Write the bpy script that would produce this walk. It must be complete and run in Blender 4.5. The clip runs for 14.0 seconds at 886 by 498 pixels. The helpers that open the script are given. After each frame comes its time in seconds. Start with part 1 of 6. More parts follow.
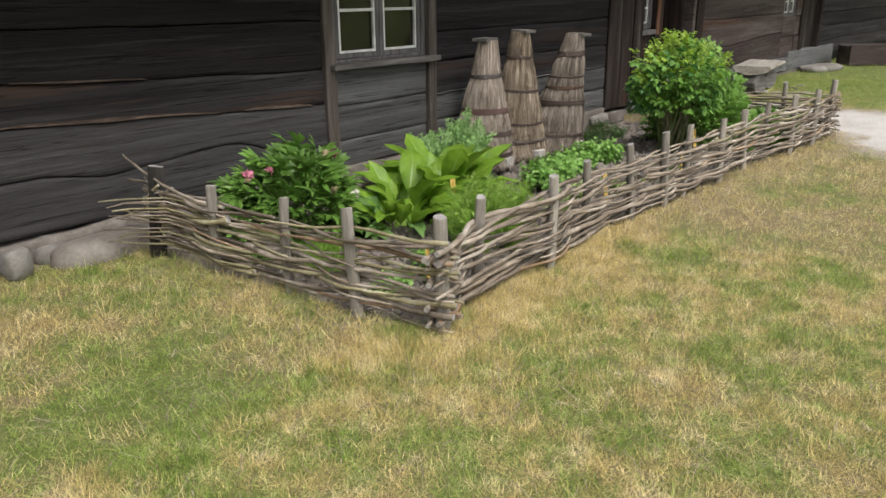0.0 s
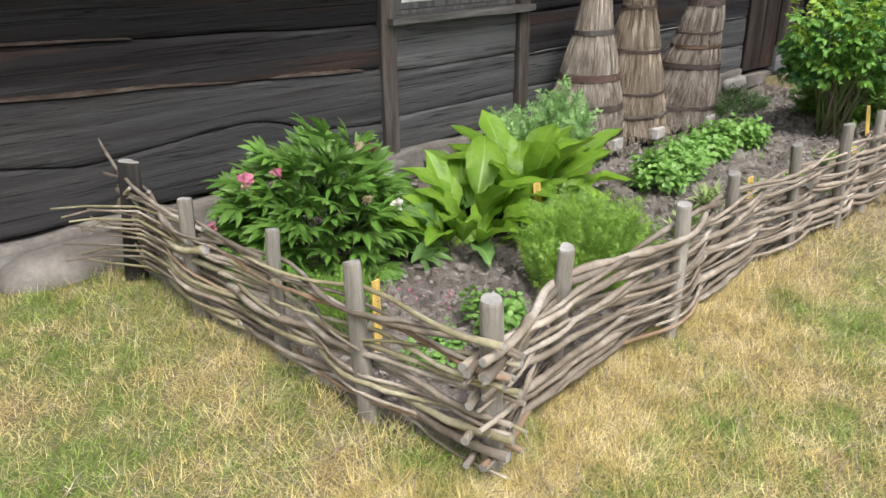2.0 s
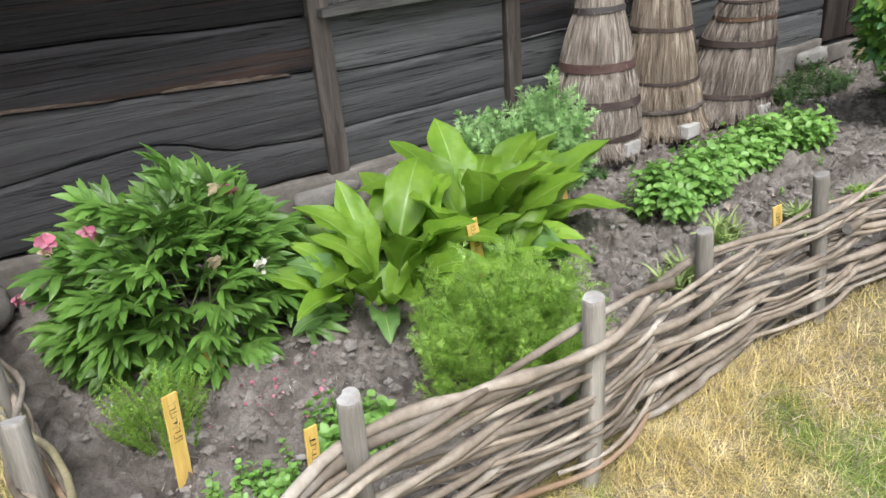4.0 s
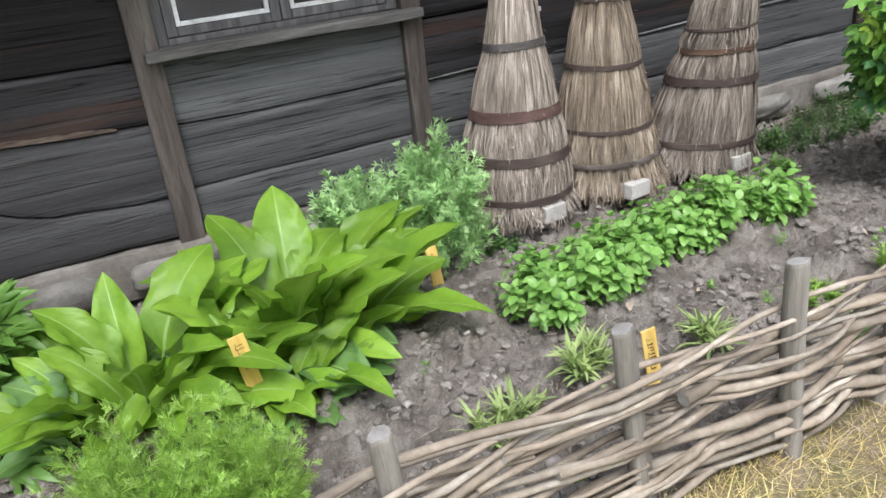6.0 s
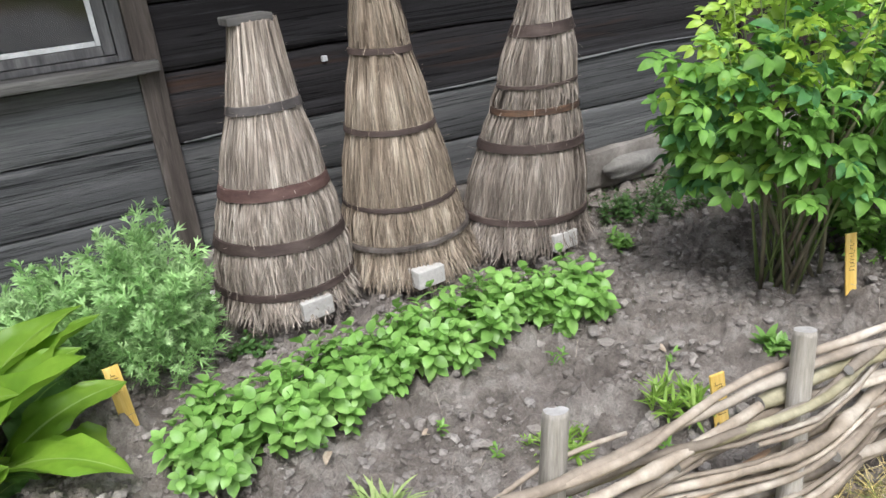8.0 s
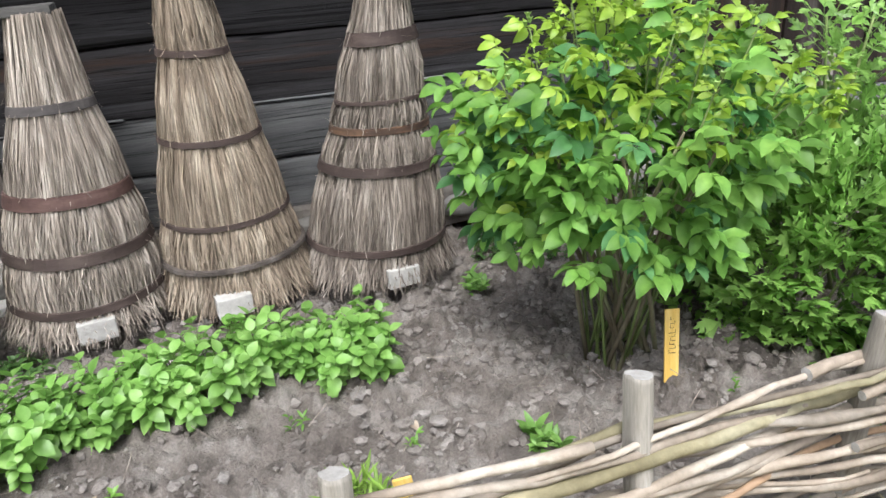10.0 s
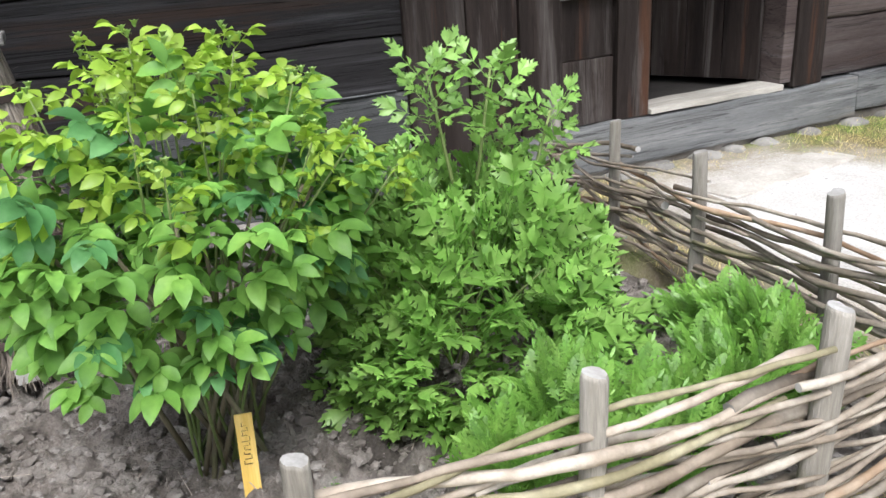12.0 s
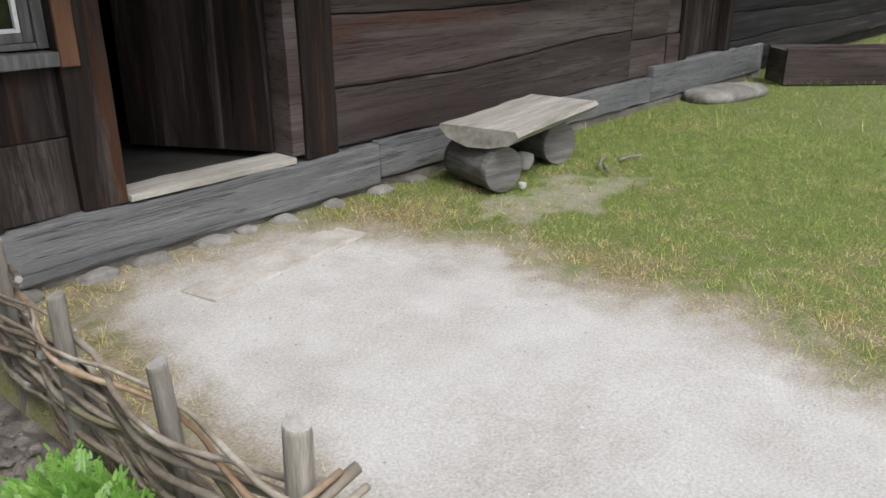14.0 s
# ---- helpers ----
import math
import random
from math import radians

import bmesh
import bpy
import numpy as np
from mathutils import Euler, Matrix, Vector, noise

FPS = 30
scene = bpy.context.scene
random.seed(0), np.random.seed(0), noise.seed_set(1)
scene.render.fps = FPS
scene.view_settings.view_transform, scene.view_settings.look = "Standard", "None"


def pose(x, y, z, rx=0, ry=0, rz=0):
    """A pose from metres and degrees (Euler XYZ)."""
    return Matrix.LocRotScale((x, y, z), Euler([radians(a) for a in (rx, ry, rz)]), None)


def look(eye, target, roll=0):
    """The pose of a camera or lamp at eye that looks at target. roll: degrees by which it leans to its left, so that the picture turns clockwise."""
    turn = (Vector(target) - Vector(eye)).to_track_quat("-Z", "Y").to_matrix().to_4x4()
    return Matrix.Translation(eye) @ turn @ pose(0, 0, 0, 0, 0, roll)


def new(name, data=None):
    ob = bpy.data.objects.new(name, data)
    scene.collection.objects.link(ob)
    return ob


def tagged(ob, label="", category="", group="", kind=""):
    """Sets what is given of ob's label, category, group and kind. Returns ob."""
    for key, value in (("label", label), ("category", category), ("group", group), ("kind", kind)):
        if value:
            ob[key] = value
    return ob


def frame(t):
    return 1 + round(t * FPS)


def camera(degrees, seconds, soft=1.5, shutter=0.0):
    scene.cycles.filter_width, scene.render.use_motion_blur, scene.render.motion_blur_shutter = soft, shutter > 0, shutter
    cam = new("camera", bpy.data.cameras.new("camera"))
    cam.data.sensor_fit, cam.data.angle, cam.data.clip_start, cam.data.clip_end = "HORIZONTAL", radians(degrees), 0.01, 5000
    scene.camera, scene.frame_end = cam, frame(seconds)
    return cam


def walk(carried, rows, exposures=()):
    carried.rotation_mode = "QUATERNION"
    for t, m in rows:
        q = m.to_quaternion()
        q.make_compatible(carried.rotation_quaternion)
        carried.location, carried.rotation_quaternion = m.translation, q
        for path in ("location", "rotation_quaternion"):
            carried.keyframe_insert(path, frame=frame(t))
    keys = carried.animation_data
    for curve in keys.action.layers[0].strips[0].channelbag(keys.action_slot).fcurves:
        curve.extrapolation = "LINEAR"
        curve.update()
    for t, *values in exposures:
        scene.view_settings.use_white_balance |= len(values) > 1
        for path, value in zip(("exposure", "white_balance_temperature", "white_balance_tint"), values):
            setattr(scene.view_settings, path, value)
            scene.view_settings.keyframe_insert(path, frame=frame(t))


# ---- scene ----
cam = camera(60.4, 14.0)
PATH = [
    (0, (-0.418, -0.263, 1.548), (1.018, 0.974, 0.909), -0.5),
    (0.5, (-0.115, 0.0, 1.496), (1.289, 1.257, 0.829), 0.9),
    (1, (0.171, 0.307, 1.534), (1.562, 1.557, 0.826), 1.3),
    (1.5, (0.463, 0.486, 1.503), (1.763, 1.81, 0.757), 0.4),
    (2, (0.788, 0.616, 1.515), (2.0, 2.003, 0.736), -0.7),
    (2.5, (1.086, 0.76, 1.487), (2.241, 2.164, 0.654), -0.7),
    (3, (1.399, 0.831, 1.516), (2.543, 2.252, 0.696), -2.5),
    (3.2, (1.538, 0.818, 1.491), (2.661, 2.254, 0.67), -2.8),
    (5.3, (3.028, 0.975, 1.441), (3.744, 2.643, 0.601), -7.8),
    (5.5, (3.17, 0.964, 1.443), (3.877, 2.637, 0.605), -7.7),
    (6, (3.455, 1.008, 1.414), (4.215, 2.671, 0.605), -6.6),
    (6.5, (3.782, 1.123, 1.427), (4.599, 2.76, 0.619), -5.8),
    (7, (4.105, 1.173, 1.384), (4.881, 2.841, 0.598), -7.8),
    (7.5, (4.457, 1.17, 1.386), (5.242, 2.829, 0.591), -6.5),
    (7.7, (4.571, 1.175, 1.383), (5.36, 2.836, 0.597), -6.3),
    (9.8, (5.716, 1.126, 1.297), (6.193, 2.913, 0.535), -5.0),
    (10, (5.857, 1.126, 1.312), (6.424, 2.877, 0.529), -3.9),
    (10.5, (6.136, 1.182, 1.325), (6.9, 2.876, 0.585), -2.8),
    (11, (6.381, 1.156, 1.309), (7.115, 2.869, 0.581), -4.9),
    (11.5, (6.711, 1.06, 1.313), (7.331, 2.813, 0.576), -5.9),
    (11.9, (6.912, 1.072, 1.298), (7.62, 2.79, 0.56), -4.8),
    (12, (6.951, 1.062, 1.303), (7.693, 2.764, 0.56), -4.5),
    (12.3, (7.137, 1.124, 1.34), (7.996, 2.775, 0.609), -3.3),
    (12.5, (7.227, 1.147, 1.358), (8.163, 2.77, 0.658), -2.9),
    (13, (7.469, 1.133, 1.363), (8.477, 2.713, 0.665), -4.4),
    (13.5, (7.842, 1.006, 1.411), (8.981, 2.484, 0.689), -2.6),
    (14, (8.123, 0.985, 1.425), (9.531, 2.215, 0.713), -0.2),
]
walk(cam, [(t, look(eye, target, roll)) for t, eye, target, roll in PATH],
     [(0.0, 0.6, 6650, 10), (0.5, 0.73, 6600, 10), (1.0, 0.79, 6500, 10), (2.0, 1.0, 6400, 10), (3.0, 1.03, 6300, 10), (5.4, 1.13, 6080, 10), (7.5, 1.15, 6100, 10), (10.0, 1.3, 6100, 10), (12.0, 1.3, 6100, 10), (12.5, 1.14, 6150, 10), (12.8, 1.0, 6200, 10), (13.3, 0.74, 6250, 10), (14.0, 0.57, 6250, 10)])

# ---- daylight: a bright, thinly overcast day ----
SUN_ELEV, SUN_AZ = 58.0, 200.0
world = bpy.data.worlds.new("sky")
scene.world = world
world.use_nodes = True
wn, wl = world.node_tree.nodes, world.node_tree.links
sky = wn.new("ShaderNodeTexSky")
sky.sky_type, sky.sun_disc = "NISHITA", False
sky.sun_elevation, sky.sun_rotation = radians(SUN_ELEV), radians(SUN_AZ)
sky.dust_density, sky.ozone_density = 4.0, 0.6
pale = wn.new("ShaderNodeHueSaturation")
pale.inputs["Saturation"].default_value = 0.3
wl.new(sky.outputs[0], pale.inputs["Color"])
wl.new(pale.outputs[0], wn["Background"].inputs["Color"])
wn["Background"].inputs["Strength"].default_value = 0.13
sun = new("sun", bpy.data.lights.new("sun", "SUN"))
sun.data.energy, sun.data.angle, sun.data.color = 1.3, radians(22), (1.0, 0.96, 0.9)
sa = radians(SUN_AZ)
sun.matrix_world = look((math.sin(sa) * math.cos(radians(SUN_ELEV)) * 50, math.cos(sa) * math.cos(radians(SUN_ELEV)) * 50, math.sin(radians(SUN_ELEV)) * 50), (0, 0, 0))


# ---- materials ----
def ramp(nt, fac, cols):
    r = nt.nodes.new("ShaderNodeValToRGB")
    e = r.color_ramp.elements
    n = len(cols)
    e[0].position, e[0].color = 0.28, (*cols[0], 1)
    e[1].position, e[1].color = 0.72, (*cols[-1], 1)
    for k in range(1, n - 1):
        e.new(0.28 + 0.44 * k / (n - 1)).color = (*cols[k], 1)
    nt.links.new(fac, r.inputs["Fac"])
    return r.outputs["Color"]


def mix(nt, a, b, fac, mode="MIX"):
    m = nt.nodes.new("ShaderNodeMix")
    m.data_type, m.blend_type = "RGBA", mode
    for sock, val in ((m.inputs["Factor"], fac), (m.inputs["A"], a), (m.inputs["B"], b)):
        if isinstance(val, (int, float)):
            sock.default_value = val
        elif isinstance(val, tuple):
            sock.default_value = (*val, 1)
        else:
            nt.links.new(val, sock)
    return m.outputs["Result"]


def math_node(nt, op, a, b=0.0, clamp=False):
    m = nt.nodes.new("ShaderNodeMath")
    m.operation, m.use_clamp = op, clamp
    for sock, val in ((m.inputs[0], a), (m.inputs[1], b)):
        if isinstance(val, (int, float)):
            sock.default_value = val
        else:
            nt.links.new(val, sock)
    return m.outputs[0]


def noise_node(nt, scale, stretch=(1, 1, 1), detail=4.0, rough=0.6, distort=0.0, shift=True):
    tc = nt.nodes.new("ShaderNodeTexCoord")
    mp = nt.nodes.new("ShaderNodeMapping")
    mp.inputs["Scale"].default_value = stretch
    nt.links.new(tc.outputs["Object"], mp.inputs["Vector"])
    if shift:
        oi = nt.nodes.new("ShaderNodeObjectInfo")
        sc = nt.nodes.new("ShaderNodeVectorMath")
        sc.operation = "SCALE"
        sc.inputs[0].default_value = (37.0, 23.0, 51.0)
        nt.links.new(oi.outputs["Random"], sc.inputs["Scale"])
        nt.links.new(sc.outputs[0], mp.inputs["Location"])
    n = nt.nodes.new("ShaderNodeTexNoise")
    n.inputs["Scale"].default_value, n.inputs["Detail"].default_value = scale, detail
    n.inputs["Roughness"].default_value, n.inputs["Distortion"].default_value = rough, distort
    nt.links.new(mp.outputs[0], n.inputs["Vector"])
    return n.outputs["Fac"]


def material(name, cols, scale=6.0, fine=60.0, stretch=(1, 1, 1), rough=0.8, bump=0.4, depth=0.004, vary=0.25,
             island=0.0, leaf=0.0, metal=0.0, spec=0.3, grain=0.35, detail=5.0, distort=0.0, shift=True, checks=0.0, stain=None, streak=None):
    """Two scales of noise over real metres: broad patches of colour, fine grain in value and relief."""
    m = bpy.data.materials.new(name)
    m.use_nodes = True
    nt = m.node_tree
    bsdf = nt.nodes["Principled BSDF"]
    broad = noise_node(nt, scale, stretch, 4.0, distort=distort, shift=shift)
    thin = noise_node(nt, fine, stretch, detail, 0.65, shift=shift)
    col = ramp(nt, broad, cols)
    if stain is not None:
        spot = noise_node(nt, 1.1, (stretch[0], stretch[1], stretch[2] * 0.8), 5.0, 0.7, shift=shift)
        spot = math_node(nt, "SUBTRACT", spot, 0.585)
        col = mix(nt, col, stain, math_node(nt, "MULTIPLY", spot, 9.0, True))
    if streak is not None:
        # long silvered weather marks along the grain
        mark = noise_node(nt, 2.4, (stretch[0] * 0.7, stretch[1], stretch[2] * (1.3 if stretch[2] > 1 else 0.7)), 7.0, 0.72, 0.4, shift=shift)
        mark = math_node(nt, "MULTIPLY", math_node(nt, "SUBTRACT", mark, 0.54), 6.0, True)
        col = mix(nt, col, streak, math_node(nt, "MULTIPLY", mark, 0.75))
    height = thin
    if checks:
        # long drying cracks along the grain
        crack = noise_node(nt, 3.2, (stretch[0] * 0.5, stretch[1] * (1 if stretch[2] > 1 else 0.5), stretch[2] * (1.6 if stretch[2] > 1 else 0.6)), 3.0, 0.55, 0.6, shift=shift)
        crack = math_node(nt, "ABSOLUTE", math_node(nt, "SUBTRACT", crack, 0.5))
        crack = math_node(nt, "MULTIPLY", crack, 55.0, True)
        col = mix(nt, mix(nt, col, (0.12, 0.12, 0.12), checks, "MULTIPLY"), col, crack)
        low = math_node(nt, "MULTIPLY_ADD", crack, 0.7)
        low.node.inputs[2].default_value = 0.3
        height = math_node(nt, "MULTIPLY", thin, low)
    g = math_node(nt, "MULTIPLY_ADD", thin, 2 * grain)
    g.node.inputs[2].default_value = 1 - grain
    value = g
    if vary:
        oi = nt.nodes.new("ShaderNodeObjectInfo")
        v = math_node(nt, "MULTIPLY_ADD", oi.outputs["Random"], 2 * vary)
        v.node.inputs[2].default_value = 1 - vary
        value = math_node(nt, "MULTIPLY", value, v)
    if island:
        ge = nt.nodes.new("ShaderNodeNewGeometry")
        v = math_node(nt, "MULTIPLY_ADD", ge.outputs["Random Per Island"], 2 * island)
        v.node.inputs[2].default_value = 1 - island
        value = math_node(nt, "MULTIPLY", value, v)
    hs = nt.nodes.new("ShaderNodeHueSaturation")
    nt.links.new(col, hs.inputs["Color"])
    nt.links.new(value, hs.inputs["Value"])
    nt.links.new(hs.outputs[0], bsdf.inputs["Base Color"])
    bsdf.inputs["Roughness"].default_value, bsdf.inputs["Metallic"].default_value = rough, metal
    bsdf.inputs["Specular IOR Level"].default_value = spec
    if bump:
        b = nt.nodes.new("ShaderNodeBump")
        b.inputs["Strength"].default_value, b.inputs["Distance"].default_value = bump, depth
        nt.links.new(height, b.inputs["Height"])
        nt.links.new(b.outputs[0], bsdf.inputs["Normal"])
    if leaf:
        tr = nt.nodes.new("ShaderNodeBsdfTranslucent")
        nt.links.new(hs.outputs[0], tr.inputs["Color"])
        ms = nt.nodes.new("ShaderNodeMixShader")
        ms.inputs[0].default_value = leaf
        nt.links.new(bsdf.outputs[0], ms.inputs[1])
        nt.links.new(tr.outputs[0], ms.inputs[2])
        nt.links.new(ms.outputs[0], nt.nodes["Material Output"].inputs["Surface"])
    return m


M = {}
M["log"] = material("dark_log", [(0.0165, 0.0148, 0.0152), (0.027, 0.0248, 0.0255), (0.043, 0.0405, 0.042)], 1.6, 48, (0.22, 1, 5), 0.82, 0.8, 0.007, 0.35, grain=0.45, checks=0.8, spec=0.1, stain=(0.055, 0.033, 0.024), streak=(0.075, 0.074, 0.078))
M["log_grey"] = material("grey_log", [(0.056, 0.057, 0.058), (0.094, 0.0945, 0.095), (0.145, 0.1455, 0.145)], 1.6, 48, (0.22, 1, 5), 0.84, 0.85, 0.007, 0.22, grain=0.5, checks=0.85, spec=0.15, stain=(0.045, 0.039, 0.036), streak=(0.17, 0.17, 0.168))
M["log_mid"] = material("mid_grey_log", [(0.04, 0.039, 0.04), (0.064, 0.062, 0.063), (0.1, 0.0985, 0.099)], 1.6, 48, (0.22, 1, 5), 0.84, 0.85, 0.007, 0.22, grain=0.45, checks=0.7, spec=0.12, stain=(0.045, 0.037, 0.033), streak=(0.12, 0.119, 0.118))
M["log_brown"] = material("brown_log", [(0.036, 0.027, 0.025), (0.07, 0.054, 0.05), (0.125, 0.108, 0.103)], 1.5, 46, (0.25, 1, 3), 0.8, 0.8, 0.006, 0.2, grain=0.4, checks=0.6, spec=0.12, stain=(0.07, 0.038, 0.027), streak=(0.13, 0.122, 0.12))
M["board_v"] = material("upright_board", [(0.01, 0.0075, 0.0068), (0.027, 0.02, 0.0175), (0.07, 0.06, 0.055)], 1.0, 30, (5, 5, 0.35), 0.78, 0.8, 0.005, 0.3, grain=0.4, checks=0.25, spec=0.12, stain=(0.075, 0.036, 0.022), streak=(0.12, 0.108, 0.1))
M["trim"] = material("weathered_trim", [(0.035, 0.028, 0.024), (0.08, 0.066, 0.057), (0.16, 0.142, 0.127)], 3.0, 40, (5, 5, 0.4), 0.85, 0.9, 0.006, 0.2, grain=0.4, checks=0.35)
M["trim_h"] = material("weathered_sill", [(0.07, 0.066, 0.062), (0.135, 0.128, 0.12), (0.23, 0.222, 0.21)], 3.0, 40, (0.4, 5, 5), 0.85, 0.9, 0.006, 0.2, grain=0.4, checks=0.35)
M["orange_strip"] = material("fresh_batten", [(0.075, 0.036, 0.02), (0.125, 0.062, 0.034), (0.18, 0.095, 0.055)], 3.0, 40, (5, 5, 0.4), 0.8, 0.5, 0.004, 0.1)
M["beam"] = material("silver_beam", [(0.085, 0.087, 0.09), (0.128, 0.13, 0.131), (0.185, 0.186, 0.184)], 1.8, 34, (0.35, 1, 4), 0.85, 0.9, 0.008, 0.15, grain=0.42, checks=0.7, stain=(0.15, 0.135, 0.112), streak=(0.27, 0.27, 0.265))
M["pale_wood"] = material("pale_worn_wood", [(0.2, 0.185, 0.16), (0.33, 0.31, 0.275), (0.45, 0.43, 0.39)], 3.0, 40, (0.4, 4, 4), 0.85, 0.7, 0.005, 0.15, grain=0.4)
M["sash"] = material("white_sash_paint", [(0.42, 0.42, 0.41), (0.62, 0.62, 0.61), (0.75, 0.75, 0.74)], 9.0, 80, (1, 1, 1), 0.6, 0.3, 0.002, 0.1)
M["sash_dark"] = material("dark_sash", [(0.055, 0.053, 0.054), (0.1, 0.097, 0.096), (0.165, 0.16, 0.157)], 6.0, 60, (5, 1, 0.5), 0.7, 0.5, 0.003, 0.1)
M["post"] = material("grey_post", [(0.14, 0.125, 0.105), (0.24, 0.22, 0.19), (0.36, 0.335, 0.3)], 5.0, 50, (5, 5, 0.4), 0.85, 0.8, 0.004, 0.2, grain=0.45)
M["post_dark"] = material("charred_post", [(0.015, 0.0135, 0.012), (0.032, 0.029, 0.026), (0.06, 0.056, 0.052)], 5.0, 50, (5, 5, 0.4), 0.85, 0.9, 0.005, 0.1)
M["round"] = material("grey_log_round", [(0.07, 0.067, 0.064), (0.125, 0.12, 0.115), (0.2, 0.195, 0.188)], 4.0, 40, (5, 0.5, 5), 0.88, 1.0, 0.008, 0.15, grain=0.45, checks=0.5)
M["post_end"] = material("sawn_end", [(0.2, 0.188, 0.17), (0.3, 0.287, 0.27), (0.42, 0.41, 0.4)], 12.0, 70, (1, 1, 1), 0.85, 0.5, 0.003, 0.2)
M["rod"] = material("hazel_rod", [(0.115, 0.09, 0.067), (0.24, 0.2, 0.158), (0.44, 0.4, 0.345)], 3.5, 45, (1, 1, 1), 0.8, 0.7, 0.004, 0.33, grain=0.45)
M["rod_lichen"] = material("lichened_rod", [(0.13, 0.112, 0.06), (0.25, 0.222, 0.135), (0.42, 0.39, 0.28)], 3.5, 45, (1, 1, 1), 0.82, 0.7, 0.004, 0.3, grain=0.45)
M["rod_red"] = material("fresh_rod", [(0.2, 0.13, 0.08), (0.29, 0.195, 0.125), (0.4, 0.32, 0.24)], 3.5, 45, (1, 1, 1), 0.75, 0.5, 0.003, 0.2)
M["straw"] = material("old_straw", [(0.13, 0.105, 0.086), (0.26, 0.219, 0.183), (0.45, 0.396, 0.345)], 3.5, 70, (6, 6, 0.6), 0.85, 0.5, 0.004, 0.08, island=0.42, grain=0.35)
M["straw_gold"] = material("golden_straw", [(0.145, 0.11, 0.079), (0.285, 0.228, 0.172), (0.47, 0.4, 0.317)], 3.5, 70, (6, 6, 0.6), 0.82, 0.5, 0.004, 0.08, island=0.42, grain=0.35)
M["hoop"] = material("brown_hoop", [(0.03, 0.02, 0.017), (0.052, 0.036, 0.031), (0.09, 0.066, 0.057)], 6.0, 50, (1, 1, 4), 0.75, 0.5, 0.003, 0.2)
M["hoop_tan"] = material("tan_hoop", [(0.04, 0.026, 0.02), (0.085, 0.05, 0.033), (0.22, 0.125, 0.07)], 7.0, 50, (1, 1, 4), 0.7, 0.5, 0.003, 0.1)
M["hoop_red"] = material("reddish_hoop", [(0.042, 0.022, 0.019), (0.072, 0.04, 0.034), (0.115, 0.07, 0.06)], 6.0, 50, (1, 1, 4), 0.75, 0.5, 0.003, 0.1)
M["hoop_grey"] = material("grey_hoop", [(0.03, 0.026, 0.025), (0.055, 0.048, 0.046), (0.095, 0.085, 0.082)], 6.0, 50, (1, 1, 4), 0.78, 0.5, 0.003, 0.1)
M["stone"] = material("grey_stone", [(0.12, 0.112, 0.102), (0.19, 0.18, 0.165), (0.28, 0.268, 0.25)], 5.0, 50, (1, 1, 1), 0.9, 0.9, 0.008, 0.2)
M["slab"] = material("sunken_slab", [(0.34, 0.31, 0.27), (0.46, 0.43, 0.385), (0.57, 0.545, 0.505)], 5.0, 60, (1, 1, 1), 0.92, 0.8, 0.006, 0.1)
M["stone_pale"] = material("pale_stone", [(0.3, 0.29, 0.27), (0.42, 0.405, 0.38), (0.54, 0.525, 0.5)], 5.0, 50, (1, 1, 1), 0.9, 0.7, 0.005, 0.12)
# near-black colour stands in for the darkness of the unlit rooms
M["inside"] = material("shaded_inside", [(0.02, 0.018, 0.016), (0.035, 0.031, 0.028), (0.05, 0.046, 0.042)], 3.0, 30, (1, 1, 1), 0.9, 0.4, 0.004, 0.1)
M["thatch"] = material("grey_thatch", [(0.08, 0.075, 0.065), (0.13, 0.12, 0.105), (0.19, 0.18, 0.16)], 3.0, 60, (6, 0.6, 0.6), 0.9, 0.9, 0.01, 0.1)
M["yellow"] = material("yellow_marker", [(0.56, 0.36, 0.08), (0.68, 0.46, 0.12), (0.77, 0.57, 0.2)], 9.0, 60, (5, 5, 0.5), 0.65, 0.3, 0.002, 0.1, grain=0.2)
M["rotten"] = material("rotten_wood", [(0.035, 0.027, 0.022), (0.085, 0.064, 0.05), (0.17, 0.135, 0.108)], 9.0, 60, (0.6, 1, 6), 0.9, 1.0, 0.008, 0.1, grain=0.5, spec=0.1)
M["ink"] = material("black_ink", [(0.03, 0.02, 0.015), (0.05, 0.035, 0.02)], 20.0, 60, (1, 1, 1), 0.6, 0.0, vary=0.0)
M["clod"] = material("earth_clod", [(0.13, 0.113, 0.1), (0.22, 0.196, 0.178), (0.34, 0.315, 0.294)], 7.0, 90, (1, 1, 1), 0.95, 1.0, 0.01, 0.0, island=0.2, grain=0.5)
M["pebble"] = material("pebble", [(0.34, 0.325, 0.305), (0.45, 0.44, 0.42), (0.56, 0.55, 0.53)], 7.0, 70, (1, 1, 1), 0.9, 0.5, 0.003, 0.0, island=0.3)
M["lime"] = material("clay_plinth", [(0.085, 0.074, 0.064), (0.16, 0.144, 0.128), (0.26, 0.24, 0.217)], 3.0, 40, (1, 1, 1), 0.95, 0.8, 0.01, 0.1)


def glass_pane():
    m = bpy.data.materials.new("window_glass")
    m.use_nodes = True
    b = m.node_tree.nodes["Principled BSDF"]
    b.inputs["Base Color"].default_value = (0.9, 0.93, 0.93, 1)
    b.inputs["Roughness"].default_value = 0.03
    b.inputs["Transmission Weight"].default_value = 1.0
    b.inputs["IOR"].default_value = 1.45
    return m


M["glass"] = glass_pane()

